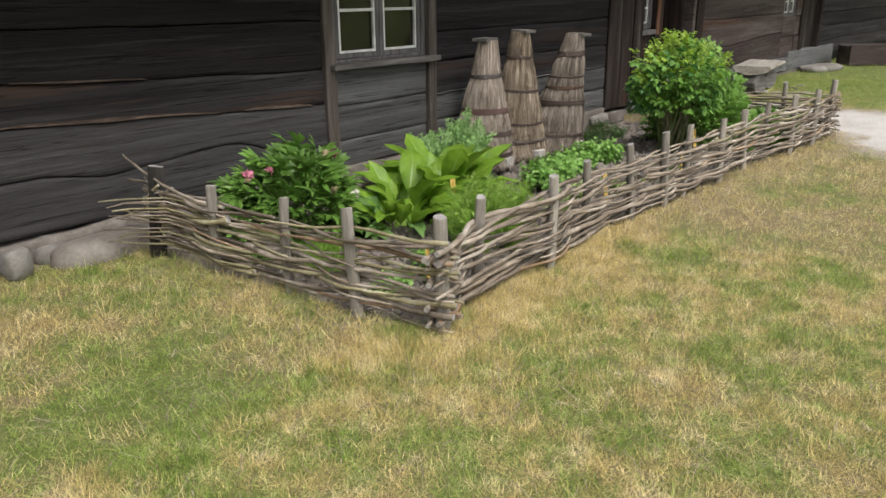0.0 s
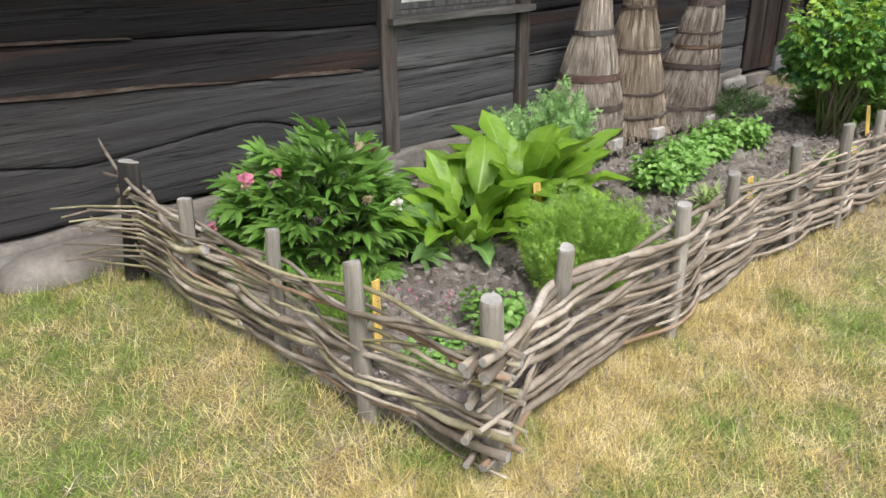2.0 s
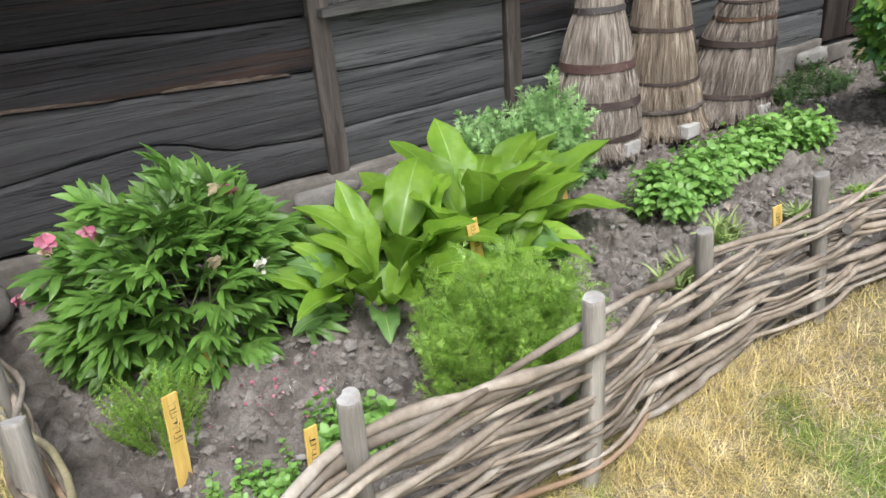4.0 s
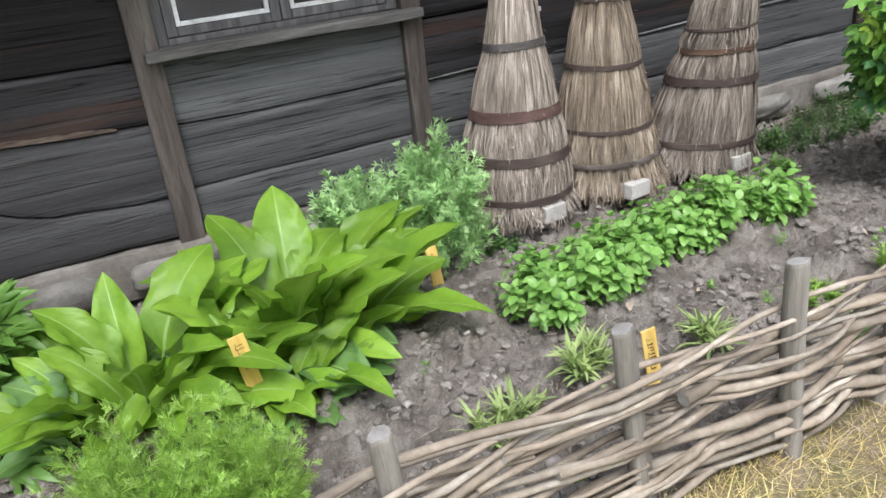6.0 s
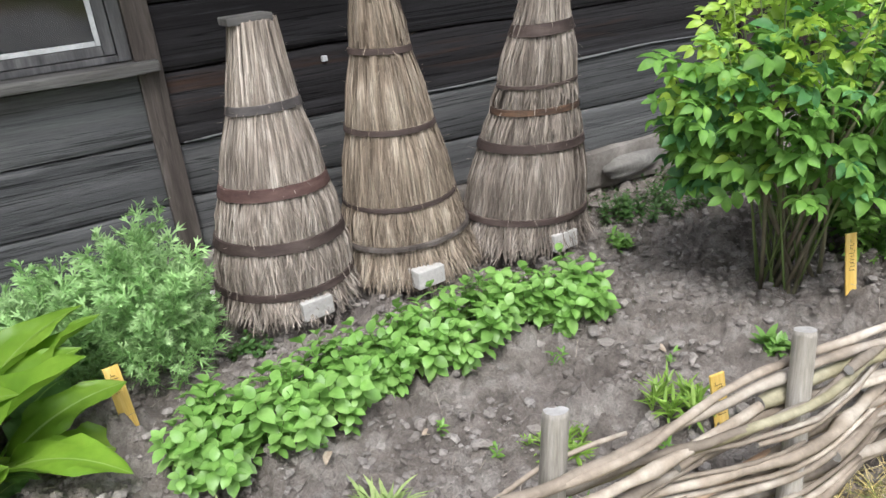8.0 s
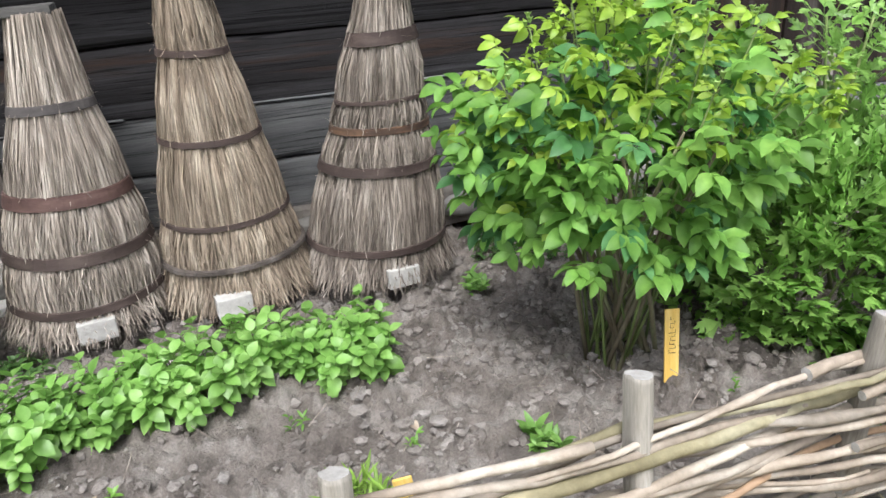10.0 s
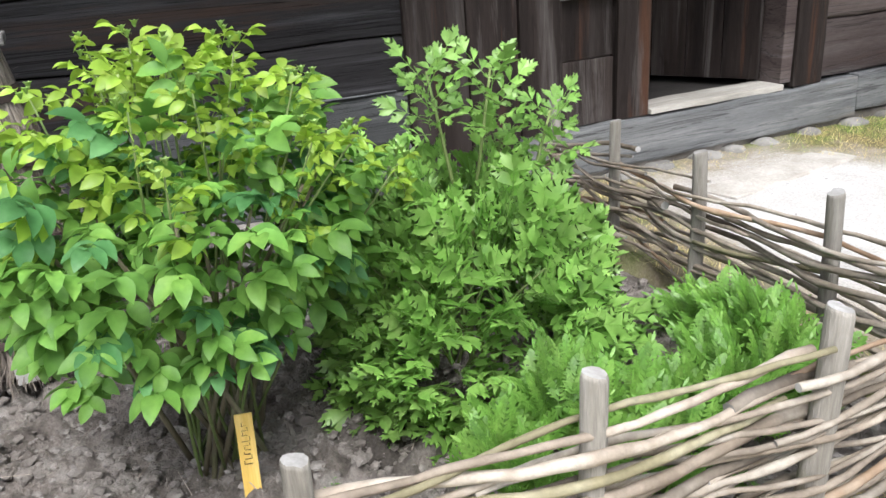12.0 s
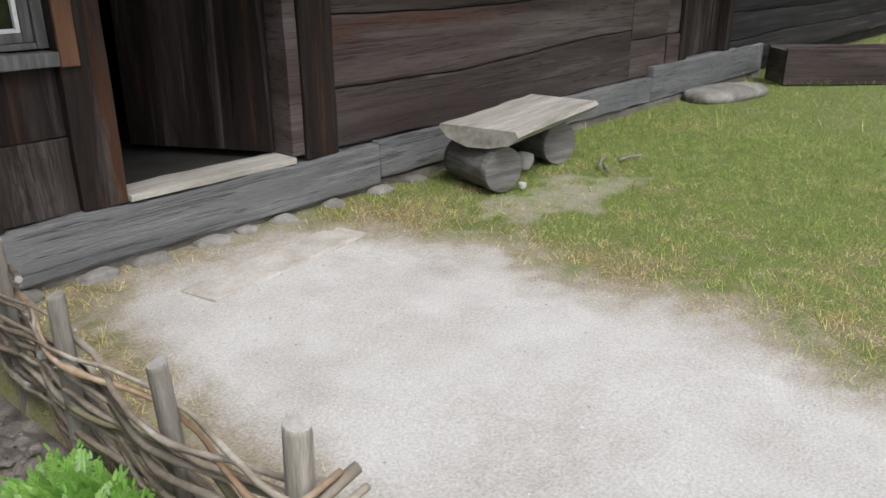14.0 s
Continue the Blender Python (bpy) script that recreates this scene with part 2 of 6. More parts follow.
def grass_material(name, greens, straws, lean):
    """Turf blades, green or straw by patches and by blade."""
    m = bpy.data.materials.new(name)
    m.use_nodes = True
    nt = m.node_tree
    b = nt.nodes["Principled BSDF"]
    a = nt.nodes.new("ShaderNodeAttribute")
    a.attribute_name = "dry"
    ge = nt.nodes.new("ShaderNodeNewGeometry")
    pick = math_node(nt, "MULTIPLY_ADD", ge.outputs["Random Per Island"], 0.9)
    nt.links.new(a.outputs["Fac"], pick.node.inputs[2])
    pick = math_node(nt, "SUBTRACT", pick, lean)
    pick = math_node(nt, "MULTIPLY", pick, 2.2, True)
    fine = noise_node(nt, 7.0, shift=False)
    col = mix(nt, ramp(nt, fine, greens), ramp(nt, fine, straws), pick)
    # each blade lighter or darker than its neighbours
    wn2 = nt.nodes.new("ShaderNodeTexWhiteNoise")
    wn2.noise_dimensions = "1D"
    nt.links.new(ge.outputs["Random Per Island"], wn2.inputs["W"])
    v = math_node(nt, "MULTIPLY_ADD", wn2.outputs["Value"], 0.9)
    v.node.inputs[2].default_value = 0.55
    hs = nt.nodes.new("ShaderNodeHueSaturation")
    nt.links.new(col, hs.inputs["Color"])
    nt.links.new(v, hs.inputs["Value"])
    col = hs.outputs[0]
    nt.links.new(col, b.inputs["Base Color"])
    b.inputs["Roughness"].default_value = 0.75
    b.inputs["Specular IOR Level"].default_value = 0.2
    tr = nt.nodes.new("ShaderNodeBsdfTranslucent")
    nt.links.new(col, tr.inputs["Color"])
    ms = nt.nodes.new("ShaderNodeMixShader")
    ms.inputs[0].default_value = 0.3
    nt.links.new(b.outputs[0], ms.inputs[1])
    nt.links.new(tr.outputs[0], ms.inputs[2])
    nt.links.new(ms.outputs[0], nt.nodes["Material Output"].inputs["Surface"])
    return m


M["grass"] = grass_material("turf_blades", [(0.12, 0.21, 0.035), (0.23, 0.335, 0.07), (0.37, 0.45, 0.14)], [(0.46, 0.36, 0.14), (0.65, 0.535, 0.245), (0.84, 0.73, 0.45)], 0.575)


def foliage(name, dark, mid, light, leaf=0.35, rough=0.4, spec=0.5, island=0.18, vary=0.18, scale=9.0):
    return material(name, [dark, mid, light], scale, 45, (1, 1, 1), rough, 0.25, 0.003, vary, island, leaf, spec=spec, grain=0.15)


M["peony"] = foliage("peony_leaf", (0.08, 0.175, 0.03), (0.14, 0.28, 0.05), (0.23, 0.39, 0.09))
M["inula"] = foliage("broad_leaf", (0.115, 0.235, 0.02), (0.185, 0.335, 0.03), (0.265, 0.425, 0.05), 0.42, 0.45, scale=5)
M["inula_low"] = foliage("greyish_broad_leaf", (0.085, 0.18, 0.045), (0.135, 0.255, 0.07), (0.19, 0.33, 0.1), 0.38, 0.55, scale=5)
M["midrib"] = foliage("pale_midrib", (0.2, 0.32, 0.07), (0.26, 0.4, 0.1), (0.32, 0.46, 0.14))
M["dill"] = foliage("feathery_leaf", (0.19, 0.33, 0.05), (0.29, 0.47, 0.08), (0.42, 0.6, 0.15), 0.42)
M["wormwood"] = foliage("silvery_leaf", (0.21, 0.38, 0.12), (0.34, 0.54, 0.21), (0.5, 0.68, 0.34), 0.3, 0.7)
M["mint"] = foliage("mint_leaf", (0.14, 0.29, 0.055), (0.225, 0.42, 0.095), (0.34, 0.54, 0.165), 0.38)
M["sage"] = foliage("pale_narrow_leaf", (0.2, 0.29, 0.09), (0.32, 0.42, 0.15), (0.47, 0.54, 0.23), 0.3, 0.7)
M["rose"] = foliage("rose_leaf", (0.085, 0.2, 0.036), (0.15, 0.31, 0.055), (0.255, 0.45, 0.09), 0.38, 0.5, 0.35)
M["rose_blue"] = foliage("bluish_rose_leaf", (0.05, 0.15, 0.045), (0.085, 0.225, 0.07), (0.15, 0.33, 0.12), 0.33, 0.5, 0.35)
M["rose_young"] = foliage("young_rose_leaf", (0.23, 0.37, 0.04), (0.31, 0.47, 0.055), (0.42, 0.54, 0.1), 0.42)
M["lovage"] = foliage("lovage_leaf", (0.165, 0.335, 0.065), (0.26, 0.47, 0.1), (0.39, 0.6, 0.175), 0.43, 0.35, 0.5, 0.28)
M["tansy"] = foliage("fern_leaf", (0.1, 0.23, 0.036), (0.165, 0.335, 0.055), (0.26, 0.44, 0.095), 0.4)
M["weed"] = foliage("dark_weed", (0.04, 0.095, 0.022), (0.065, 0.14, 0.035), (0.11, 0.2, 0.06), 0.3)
M["stem"] = material("green_stem", [(0.09, 0.14, 0.04), (0.14, 0.19, 0.06), (0.2, 0.24, 0.09)], 6, 50, (4, 4, 0.5), 0.7, 0.3, 0.002, 0.15)
M["cane"] = material("brown_cane", [(0.1, 0.08, 0.05), (0.16, 0.14, 0.09), (0.2, 0.22, 0.11)], 6, 50, (4, 4, 0.5), 0.75, 0.4, 0.002, 0.2)
M["petal_pink"] = foliage("pink_petal", (0.34, 0.06, 0.12), (0.5, 0.17, 0.24), (0.66, 0.4, 0.42), 0.3)
M["petal_cream"] = foliage("faded_petal", (0.6, 0.42, 0.3), (0.72, 0.6, 0.42), (0.8, 0.72, 0.6), 0.3)
M["petal_white"] = foliage("white_petal", (0.75, 0.7, 0.6), (0.82, 0.8, 0.74), (0.86, 0.85, 0.82), 0.3)


# ---- building helpers ----
def mesh_data(name, verts, faces, mat, smooth=False):
    me = bpy.data.meshes.new(name)
    me.from_pydata([tuple(v) for v in verts], [], [tuple(f) for f in faces])
    me.materials.append(mat)
    if smooth:
        me.polygons.foreach_set("use_smooth", [True] * len(me.polygons))
    me.update()
    return me


def bulk_mesh(name, verts, faces, mat, smooth=False):
    """A large mesh from number arrays: verts (n, 3), faces (m, k)."""
    me = bpy.data.meshes.new(name)
    m, k = faces.shape
    me.vertices.add(len(verts))
    me.vertices.foreach_set("co", np.ascontiguousarray(verts, np.float32).ravel())
    me.loops.add(m * k)
    me.loops.foreach_set("vertex_index", np.ascontiguousarray(faces, np.int32).ravel())
    me.polygons.add(m)
    me.polygons.foreach_set("loop_start", np.arange(0, m * k, k, dtype=np.int32))
    me.polygons.foreach_set("use_smooth", np.full(m, smooth))
    me.update(calc_edges=True)
    me.materials.append(mat)
    return me


def thing(name, loc, label, category, group="", kind=""):
    ob = new(name)
    ob.empty_display_size = 0.1
    ob.location = loc
    return tagged(ob, label, category, group, kind)


def part(name, data, parent=None, label="", m=None, mat=None):
    """Links a mesh (or a bmesh with its material) as one object under a thing or under a part."""
    if isinstance(data, bmesh.types.BMesh):
        me = bpy.data.meshes.new(name)
        data.to_mesh(me)
        data.free()
        me.materials.append(mat)
        data = me
    ob = new(name, data)
    if parent is not None:
        ob.parent = parent
    if m is not None:
        ob.matrix_basis = m
    if label:
        ob["label"] = label
    return ob


def vnoise(x, y, scale, seed=0):
    """Smooth value noise over a plane, 0 to 1, for number arrays."""
    rng = np.random.RandomState(seed)
    grid = rng.rand(256, 256)
    fx, fy = np.asarray(x, float) * scale + 1000.37, np.asarray(y, float) * scale + 1000.71
    ix, iy = np.floor(fx).astype(int), np.floor(fy).astype(int)
    u, v = fx - ix, fy - iy
    u, v = u * u * (3 - 2 * u), v * v * (3 - 2 * v)
    a, b = grid[ix % 256, iy % 256], grid[(ix + 1) % 256, iy % 256]
    c, d = grid[ix % 256, (iy + 1) % 256], grid[(ix + 1) % 256, (iy + 1) % 256]
    return (a * (1 - u) + b * u) * (1 - v) + (c * (1 - u) + d * u) * v


def fbm(x, y, scale, seed=0, octaves=4):
    out, amp, tot = 0.0, 1.0, 0.0
    for k in range(octaves):
        out = out + amp * vnoise(x, y, scale * 2 ** k, seed + k)
        tot += amp
        amp *= 0.5
    return out / tot


def box_mesh(name, x0, x1, y0, y1, z0, z1, mat, bevel=0.006, rough=0.0, cuts=0, seed=0):
    """A sawn timber or slab: a bevelled box with slightly uneven faces."""
    bm = bmesh.new()
    bmesh.ops.create_cube(bm, size=1.0)
    for v in bm.verts:
        v.co = Vector((x0 + (v.co.x + 0.5) * (x1 - x0), y0 + (v.co.y + 0.5) * (y1 - y0), z0 + (v.co.z + 0.5) * (z1 - z0)))
    if cuts:
        size = (x1 - x0, y1 - y0, z1 - z0)
        axis = max(range(3), key=lambda k: size[k])
        edges = [e for e in bm.edges if abs((e.verts[0].co - e.verts[1].co)[axis]) > 0.9 * size[axis]]
        bmesh.ops.subdivide_edges(bm, edges=edges, cuts=cuts, use_grid_fill=True)
    if bevel:
        sharp = [e for e in bm.edges if len(e.link_faces) == 2 and e.calc_face_angle(0) > 0.5]
        bmesh.ops.bevel(bm, geom=sharp, offset=bevel, segments=2, affect="EDGES", profile=0.6)
    if rough:
        for v in bm.verts:
            v.co += noise.noise_vector(v.co * 3.1 + Vector((seed * 7.3, seed * 3.1, 0))) * rough
            v.co += noise.noise_vector(v.co * 11.0 + Vector((seed * 2.3, 0, seed * 5.1))) * rough * 0.3
    me = bpy.data.meshes.new(name)
    bm.to_mesh(me)
    bm.free()
    me.materials.append(mat)
    return me


def tube_mesh(name, pts, radii, mat, sides=6, cap_mat=None):
    """A branch or rod along the points, with closed ends."""
    verts, faces = [], []
    n = len(pts)
    pts = [Vector(p) for p in pts]
    up = Vector((0.13, 0.21, 0.97))
    for i in range(n):
        t = (pts[min(i + 1, n - 1)] - pts[max(i - 1, 0)]).normalized()
        a = t.cross(up)
        if a.length < 0.15:
            a = t.cross(Vector((1, 0.1, 0)))
        a.normalize()
        b = t.cross(a)
        for k in range(sides):
            th = 2 * math.pi * k / sides
            verts.append(pts[i] + (a * math.cos(th) + b * math.sin(th)) * radii[i])
    for i in range(n - 1):
        for k in range(sides):
            k2 = (k + 1) % sides
            faces.append((i * sides + k, i * sides + k2, (i + 1) * sides + k2, (i + 1) * sides + k))
    smooth_count = len(faces)
    faces.append(tuple(range(sides))[::-1])
    faces.append(tuple((n - 1) * sides + k for k in range(sides)))
    me = mesh_data(name, verts, faces, mat)
    me.polygons.foreach_set("use_smooth", [True] * smooth_count + [False, False])
    if cap_mat is not None:
        me.materials.append(cap_mat)
        me.polygons[smooth_count].material_index = 1
        me.polygons[smooth_count + 1].material_index = 1
    return me


# ---- ground ----
GRAVEL_Y = [-40, -8, -3, 0, 0.4, 1.33, 2.0, 2.5, 4.0, 4.3]
GRAVEL_L = [-14, 3.5, 5.8, 7.4, 7.6, 8.2, 8.85, 9.0, 9.2, 9.6]
GRAVEL_R = [0, 8.6, 10.0, 10.6, 10.75, 11.0, 11.25, 11.15, 11.0, 10.7]


def gravel_mask(x, y):
    left, right = np.interp(y, GRAVEL_Y, GRAVEL_L), np.interp(y, GRAVEL_Y, GRAVEL_R)
    wob = (fbm(x, y, 1.6, 5) - 0.5) * 0.9 + (fbm(x, y, 8.0, 15, 2) - 0.5) * 0.5
    d = np.minimum(x - left, right - x) + wob * 0.55
    d = np.minimum(d, 4.36 - y + wob * 0.3)
    sand = 0.5 - np.hypot((x - 12.25) / 0.75, (y - 3.5) / 0.36) * 0.5 + wob * 0.85
    return np.clip(np.maximum(np.clip(d * 1.1 + 0.48 - 0.45 * np.exp(-((x - 9.1) / 0.3) ** 2) * (y > 1.6), 0, 1), np.clip(sand * 2.2, 0, 0.44)), 0, 1)


def fence_y(x):
    """Where the front of the wattle fence runs."""
    return np.interp(x, [2.1, 2.6, 3.8, 7.1, 7.7, 8.2, 8.9], [1.95, 2.08, 2.15, 2.13, 2.06, 2.0, 2.01])


def fence_x(y):
    return np.interp(y, [1.95, 2.5, 2.95, 3.45, 4.1], [2.1, 2.02, 1.99, 1.9, 1.91])


def near_fence(x, y):
    """How near a place lies to the outside of the wattle fence, 0 to 1."""
    front = np.exp(-np.abs(y - fence_y(x) + 0.05) / 0.33) * ((x > 1.6) & (x < 9.1))
    side = np.exp(-np.abs(x - 1.85) / 0.3) * ((y > 1.7) & (y < 4.5)) * (x < 2.2)
    return np.maximum(front, side)


def dry_mask(x, y):
    """Straw-dry turf against green turf."""
    d = 0.6 + (fbm(x, y, 0.9, 21) - 0.5) * 1.4 + (fbm(x, y, 4.0, 31) - 0.5) * 1.5 + (fbm(x, y, 16.0, 35, 2) - 0.5) * 1.1
    d = d + 0.5 * near_fence(x, y) * np.where(y > 2.3, 0.35, 1.0) - 0.1
    d = d - (0.7 + 0.7 * (fbm(x, y, 0.7, 66) - 0.3)) * np.clip((x - 11.2) / 1.6, 0, 1) - 0.3 * np.exp(-np.hypot((x - 1.15) / 0.7, (y - 2.75) / 1.0) ** 2) - 0.22 * np.exp(-np.hypot((x - 3.6) / 1.6, (y - 0.7) / 0.6) ** 2)
    return np.clip(d, 0, 1)


def ground_height(x, y):
    h = (fbm(x, y, 0.5, 11) - 0.5) * 0.05 + (fbm(x, y, 3.0, 12) - 0.5) * 0.02
    return h * (1 - 0.7 * gravel_mask(x, y)) - 0.02


xs = np.concatenate([[-900, -300, -100, -40, -20, -12, -8, -6], np.arange(-5, 16.01, 0.06), [16.5, 17, 18, 19, 20, 22, 25, 30, 40, 80, 250, 900]])
ys = np.concatenate([[-900, -300, -100, -40, -20, -14, -10, -8], np.arange(-6, 4.61, 0.06), [5, 6, 8, 12, 20, 40, 100, 300, 900]])
gx, gy = np.meshgrid(xs, ys, indexing="ij")
gz = ground_height(gx, gy)
gz = np.where((gx > fence_x(gy) + 0.02) & (gx < 8.9) & (gy > fence_y(gx) + 0.02), -0.3, gz)
gz = np.where((np.abs(gx) > 25) | (gy < -14), -0.02, gz)
nx, ny = gx.shape
idx = np.arange(nx * ny).reshape(nx, ny)
gf = np.stack([idx[:-1, :-1], idx[1:, :-1], idx[1:, 1:], idx[:-1, 1:]], -1).reshape(-1, 4)


def ground_material():
    m = bpy.data.materials.new("worn_lawn_and_gravel")
    m.use_nodes = True
    nt = m.node_tree
    b = nt.nodes["Principled BSDF"]

    def attr(name):
        a = nt.nodes.new("ShaderNodeAttribute")
        a.attribute_name = name
        return a.outputs["Fac"]

    n1 = noise_node(nt, 9, detail=6, shift=False)
    n2 = noise_node(nt, 90, detail=5, shift=False)
    n3 = noise_node(nt, 2.2, detail=4, shift=False)
    # turf tones darkened to paint shade into the gaps between blades
    green = ramp(nt, n2, [(0.07, 0.098, 0.024), (0.135, 0.165, 0.05), (0.22, 0.235, 0.1)])
    straw = ramp(nt, n2, [(0.1, 0.078, 0.042), (0.2, 0.16, 0.088), (0.33, 0.275, 0.17)])
    earth = ramp(nt, n1, [(0.17, 0.135, 0.1), (0.27, 0.225, 0.175), (0.36, 0.31, 0.25)])
    gravel = ramp(nt, n3, [(0.36, 0.332, 0.292), (0.49, 0.47, 0.44), (0.62, 0.61, 0.59)])
    grit = ramp(nt, n2, [(0.28, 0.268, 0.25), (0.5, 0.488, 0.47), (0.72, 0.71, 0.69)])
    gravel = mix(nt, gravel, grit, 0.45)
    dry = math_node(nt, "MULTIPLY_ADD", n1, 1.0)
    nt.links.new(attr("dry"), dry.node.inputs[2])
    dry = math_node(nt, "SUBTRACT", dry, 0.5, True)
    turf = mix(nt, green, straw, dry)
    bare = math_node(nt, "MULTIPLY_ADD", n1, 1.4)
    nt.links.new(attr("bare"), bare.node.inputs[2])
    bare = math_node(nt, "SUBTRACT", bare, 0.75, True)
    turf = mix(nt, turf, earth, bare)
    worn = math_node(nt, "MULTIPLY", attr("gravel"), 2.4)
    rough_edge = math_node(nt, "MULTIPLY_ADD", n1, 1.1)
    nt.links.new(worn, rough_edge.node.inputs[2])
    sandy = math_node(nt, "SUBTRACT", rough_edge, 1.0, True)
    pale = math_node(nt, "SUBTRACT", rough_edge, 1.75, True)
    sand = ramp(nt, n2, [(0.24, 0.205, 0.165), (0.36, 0.32, 0.27), (0.47, 0.43, 0.375)])
    nt.links.new(mix(nt, mix(nt, turf, sand, sandy), gravel, pale), b.inputs["Base Color"])
    b.inputs["Roughness"].default_value = 0.95
    b.inputs["Specular IOR Level"].default_value = 0.15
    bp = nt.nodes.new("ShaderNodeBump")
    bp.inputs["Strength"].default_value, bp.inputs["Distance"].default_value = 0.8, 0.012
    nt.links.new(n2, bp.inputs["Height"])
    nt.links.new(bp.outputs[0], b.inputs["Normal"])
    return m


M["ground"] = ground_material()
gme = bulk_mesh("ground", np.stack([gx, gy, gz], -1).reshape(-1, 3), gf, M["ground"], True)
for key, values in (("gravel", gravel_mask(gx, gy)), ("dry", dry_mask(gx, gy)), ("bare", 0.25 * near_fence(gx, gy) + 0.5 * np.exp(-((gx - 9.15) / 0.35) ** 2) * (gy > 1.6) * (gy < 4.5) + 0.5 * (fbm(gx, gy, 2.6, 77) - 0.5))):
    a = gme.attributes.new(key, "FLOAT", "POINT")
    a.data.foreach_set("value", np.ascontiguousarray(values, np.float32).ravel())
tagged(new("ground", gme), "worn dry lawn with a pale gravel path", "ground", kind="structure")

# ---- turf ----
def blades(name, count, x0, x1, y0, y1, size, seed, label, keep, lo=0.85):
    rng = np.random.RandomState(seed)
    x, y = rng.uniform(x0, x1, count), rng.uniform(y0, y1, count)
    clump = fbm(x, y, 9, seed + 50, 3)
    rim = np.minimum.reduce([x - x0, x1 - x, y - y0, 4.6 + 0 * y]) / 0.9 + (fbm(x, y, 1.1, 90) - 0.5)
    ok = keep(x, y) & (rng.rand(count) < 0.1 + rim) & (rng.rand(count) > gravel_mask(x, y) * 1.6) & ((clump > 0.36) | (rng.rand(count) < lo))
    x, y, clump = x[ok], y[ok], clump[ok]
    n = len(x)
    h = size * (0.35 + 0.9 * rng.rand(n)) * (0.6 + 0.9 * clump) * (1 + 0.8 * near_fence(x, y))
    dry = dry_mask(x, y)
    yaw, lean = rng.uniform(0, 2 * np.pi, n), 1.52 - 1.0 * rng.rand(n) ** 1.7
    w = 0.00055 + 0.0011 * rng.rand(n) * (size / 0.045)
    dx, dy = np.cos(yaw), np.sin(yaw)
    px, py = -dy * w, dx * w
    z = ground_height(x, y) - 0.002
    tip = np.stack([x + dx * h * np.sin(lean), y + dy * h * np.sin(lean), z + h * np.cos(lean)], -1)
    side = np.stack([px, py, 0 * px], -1)
    base = np.stack([x, y, z], -1)
    v = np.stack([base - side, base + side, tip + side * 0.2, tip - side * 0.2], 1).reshape(-1, 3)
    f = np.arange(n)[:, None] * 4 + np.array([[0, 1, 2, 3]])
    me = bulk_mesh(name, v, f, M["grass"])
    a = me.attributes.new("dry", "FLOAT", "POINT")
    a.data.foreach_set("value", np.repeat(dry, 4).astype(np.float32))
    return tagged(new(name, me), label, "grass", kind="stuff")


def on_lawn(x, y):
    return ~((x > fence_x(y) + 0.02) & (x < 8.9) & (y > fence_y(x) + 0.02))


blades("turf", 340000, -0.6, 4.6, -0.7, 2.16, 0.04, 13, "short dry trodden lawn grass, green and straw yellow", on_lawn, 0.95)
blades("turf", 260000, -2.2, 9.8, -1.5, 2.16, 0.046, 3, "short dry trodden lawn grass, green and straw yellow", on_lawn)
blades("turf", 150000, -1.4, 2.95, 1.3, 4.42, 0.052, 4, "short lawn grass along the house wall", on_lawn)
blades("turf", 200000, 8.6, 15.5, 0.4, 4.5, 0.05, 5, "green lawn grass beyond the gravel path", lambda x, y: on_lawn(x, y) & ((x > 9.8) | (vnoise(x, y, 6.0, 3) > 0.6)))
blades("turf", 40000, 14.0, 26.0, -3.0, 4.5, 0.12, 6, "green lawn grass farther along the house", lambda x, y: on_lawn(x, y))


def long_straws():
    rng = np.random.RandomState(8)
    n = 34000
    x, y = rng.uniform(-1.6, 9.2, n), rng.uniform(-1.2, 3.9, n)
    near = near_fence(x, y)
    ok = on_lawn(x, y) & (gravel_mask(x, y) < 0.5) & (rng.rand(n) < 0.3 + 0.7 * near) & ((y < 2.2) | (x < 1.95))
    x, y = x[ok], y[ok]
    n = len(x)
    L, yaw, tilt = 0.03 + 0.17 * rng.rand(n) ** 2.5, rng.uniform(0, 2 * np.pi, n), 0.02 + 0.4 * rng.rand(n) ** 2
    w = (0.0007 + 0.001 * rng.rand(n))[:, None]
    d = np.stack([np.cos(yaw) * np.cos(tilt), np.sin(yaw) * np.cos(tilt), np.sin(tilt)], -1)
    s = np.stack([-np.sin(yaw), np.cos(yaw), 0 * yaw], -1) * w
    b = np.stack([x, y, ground_height(x, y) + 0.015], -1)
    m = b + d * L[:, None] * 0.55 + np.array([0, 0, 0.008])
    e = b + d * L[:, None] - np.stack([0 * x, 0 * x, L * 0.12], -1)
    v = np.stack([b - s, b + s, m + s, m - s, e + s * 0.5, e - s * 0.5], 1).reshape(-1, 3)
    k = np.arange(n)[:, None] * 6
    f = np.concatenate([k + np.array([[0, 1, 2, 3]]), k + np.array([[3, 2, 4, 5]])], 0)
    me = bulk_mesh("straw_litter", v, f, M["straw_gold"])
    tagged(new("straw_litter", me), "loose dry straw stalks lying on the lawn", "straw", kind="stuff")


long_straws()

# ---- garden bed: loose grey-brown earth ----
bx, by = np.meshgrid(np.arange(1.86, 9.0, 0.015), np.arange(1.9, 4.62, 0.015), indexing="ij")
edge_in = np.clip(np.minimum.reduce([bx - fence_x(by), 8.93 - bx, by - fence_y(bx)]) / 0.2, 0, 1)


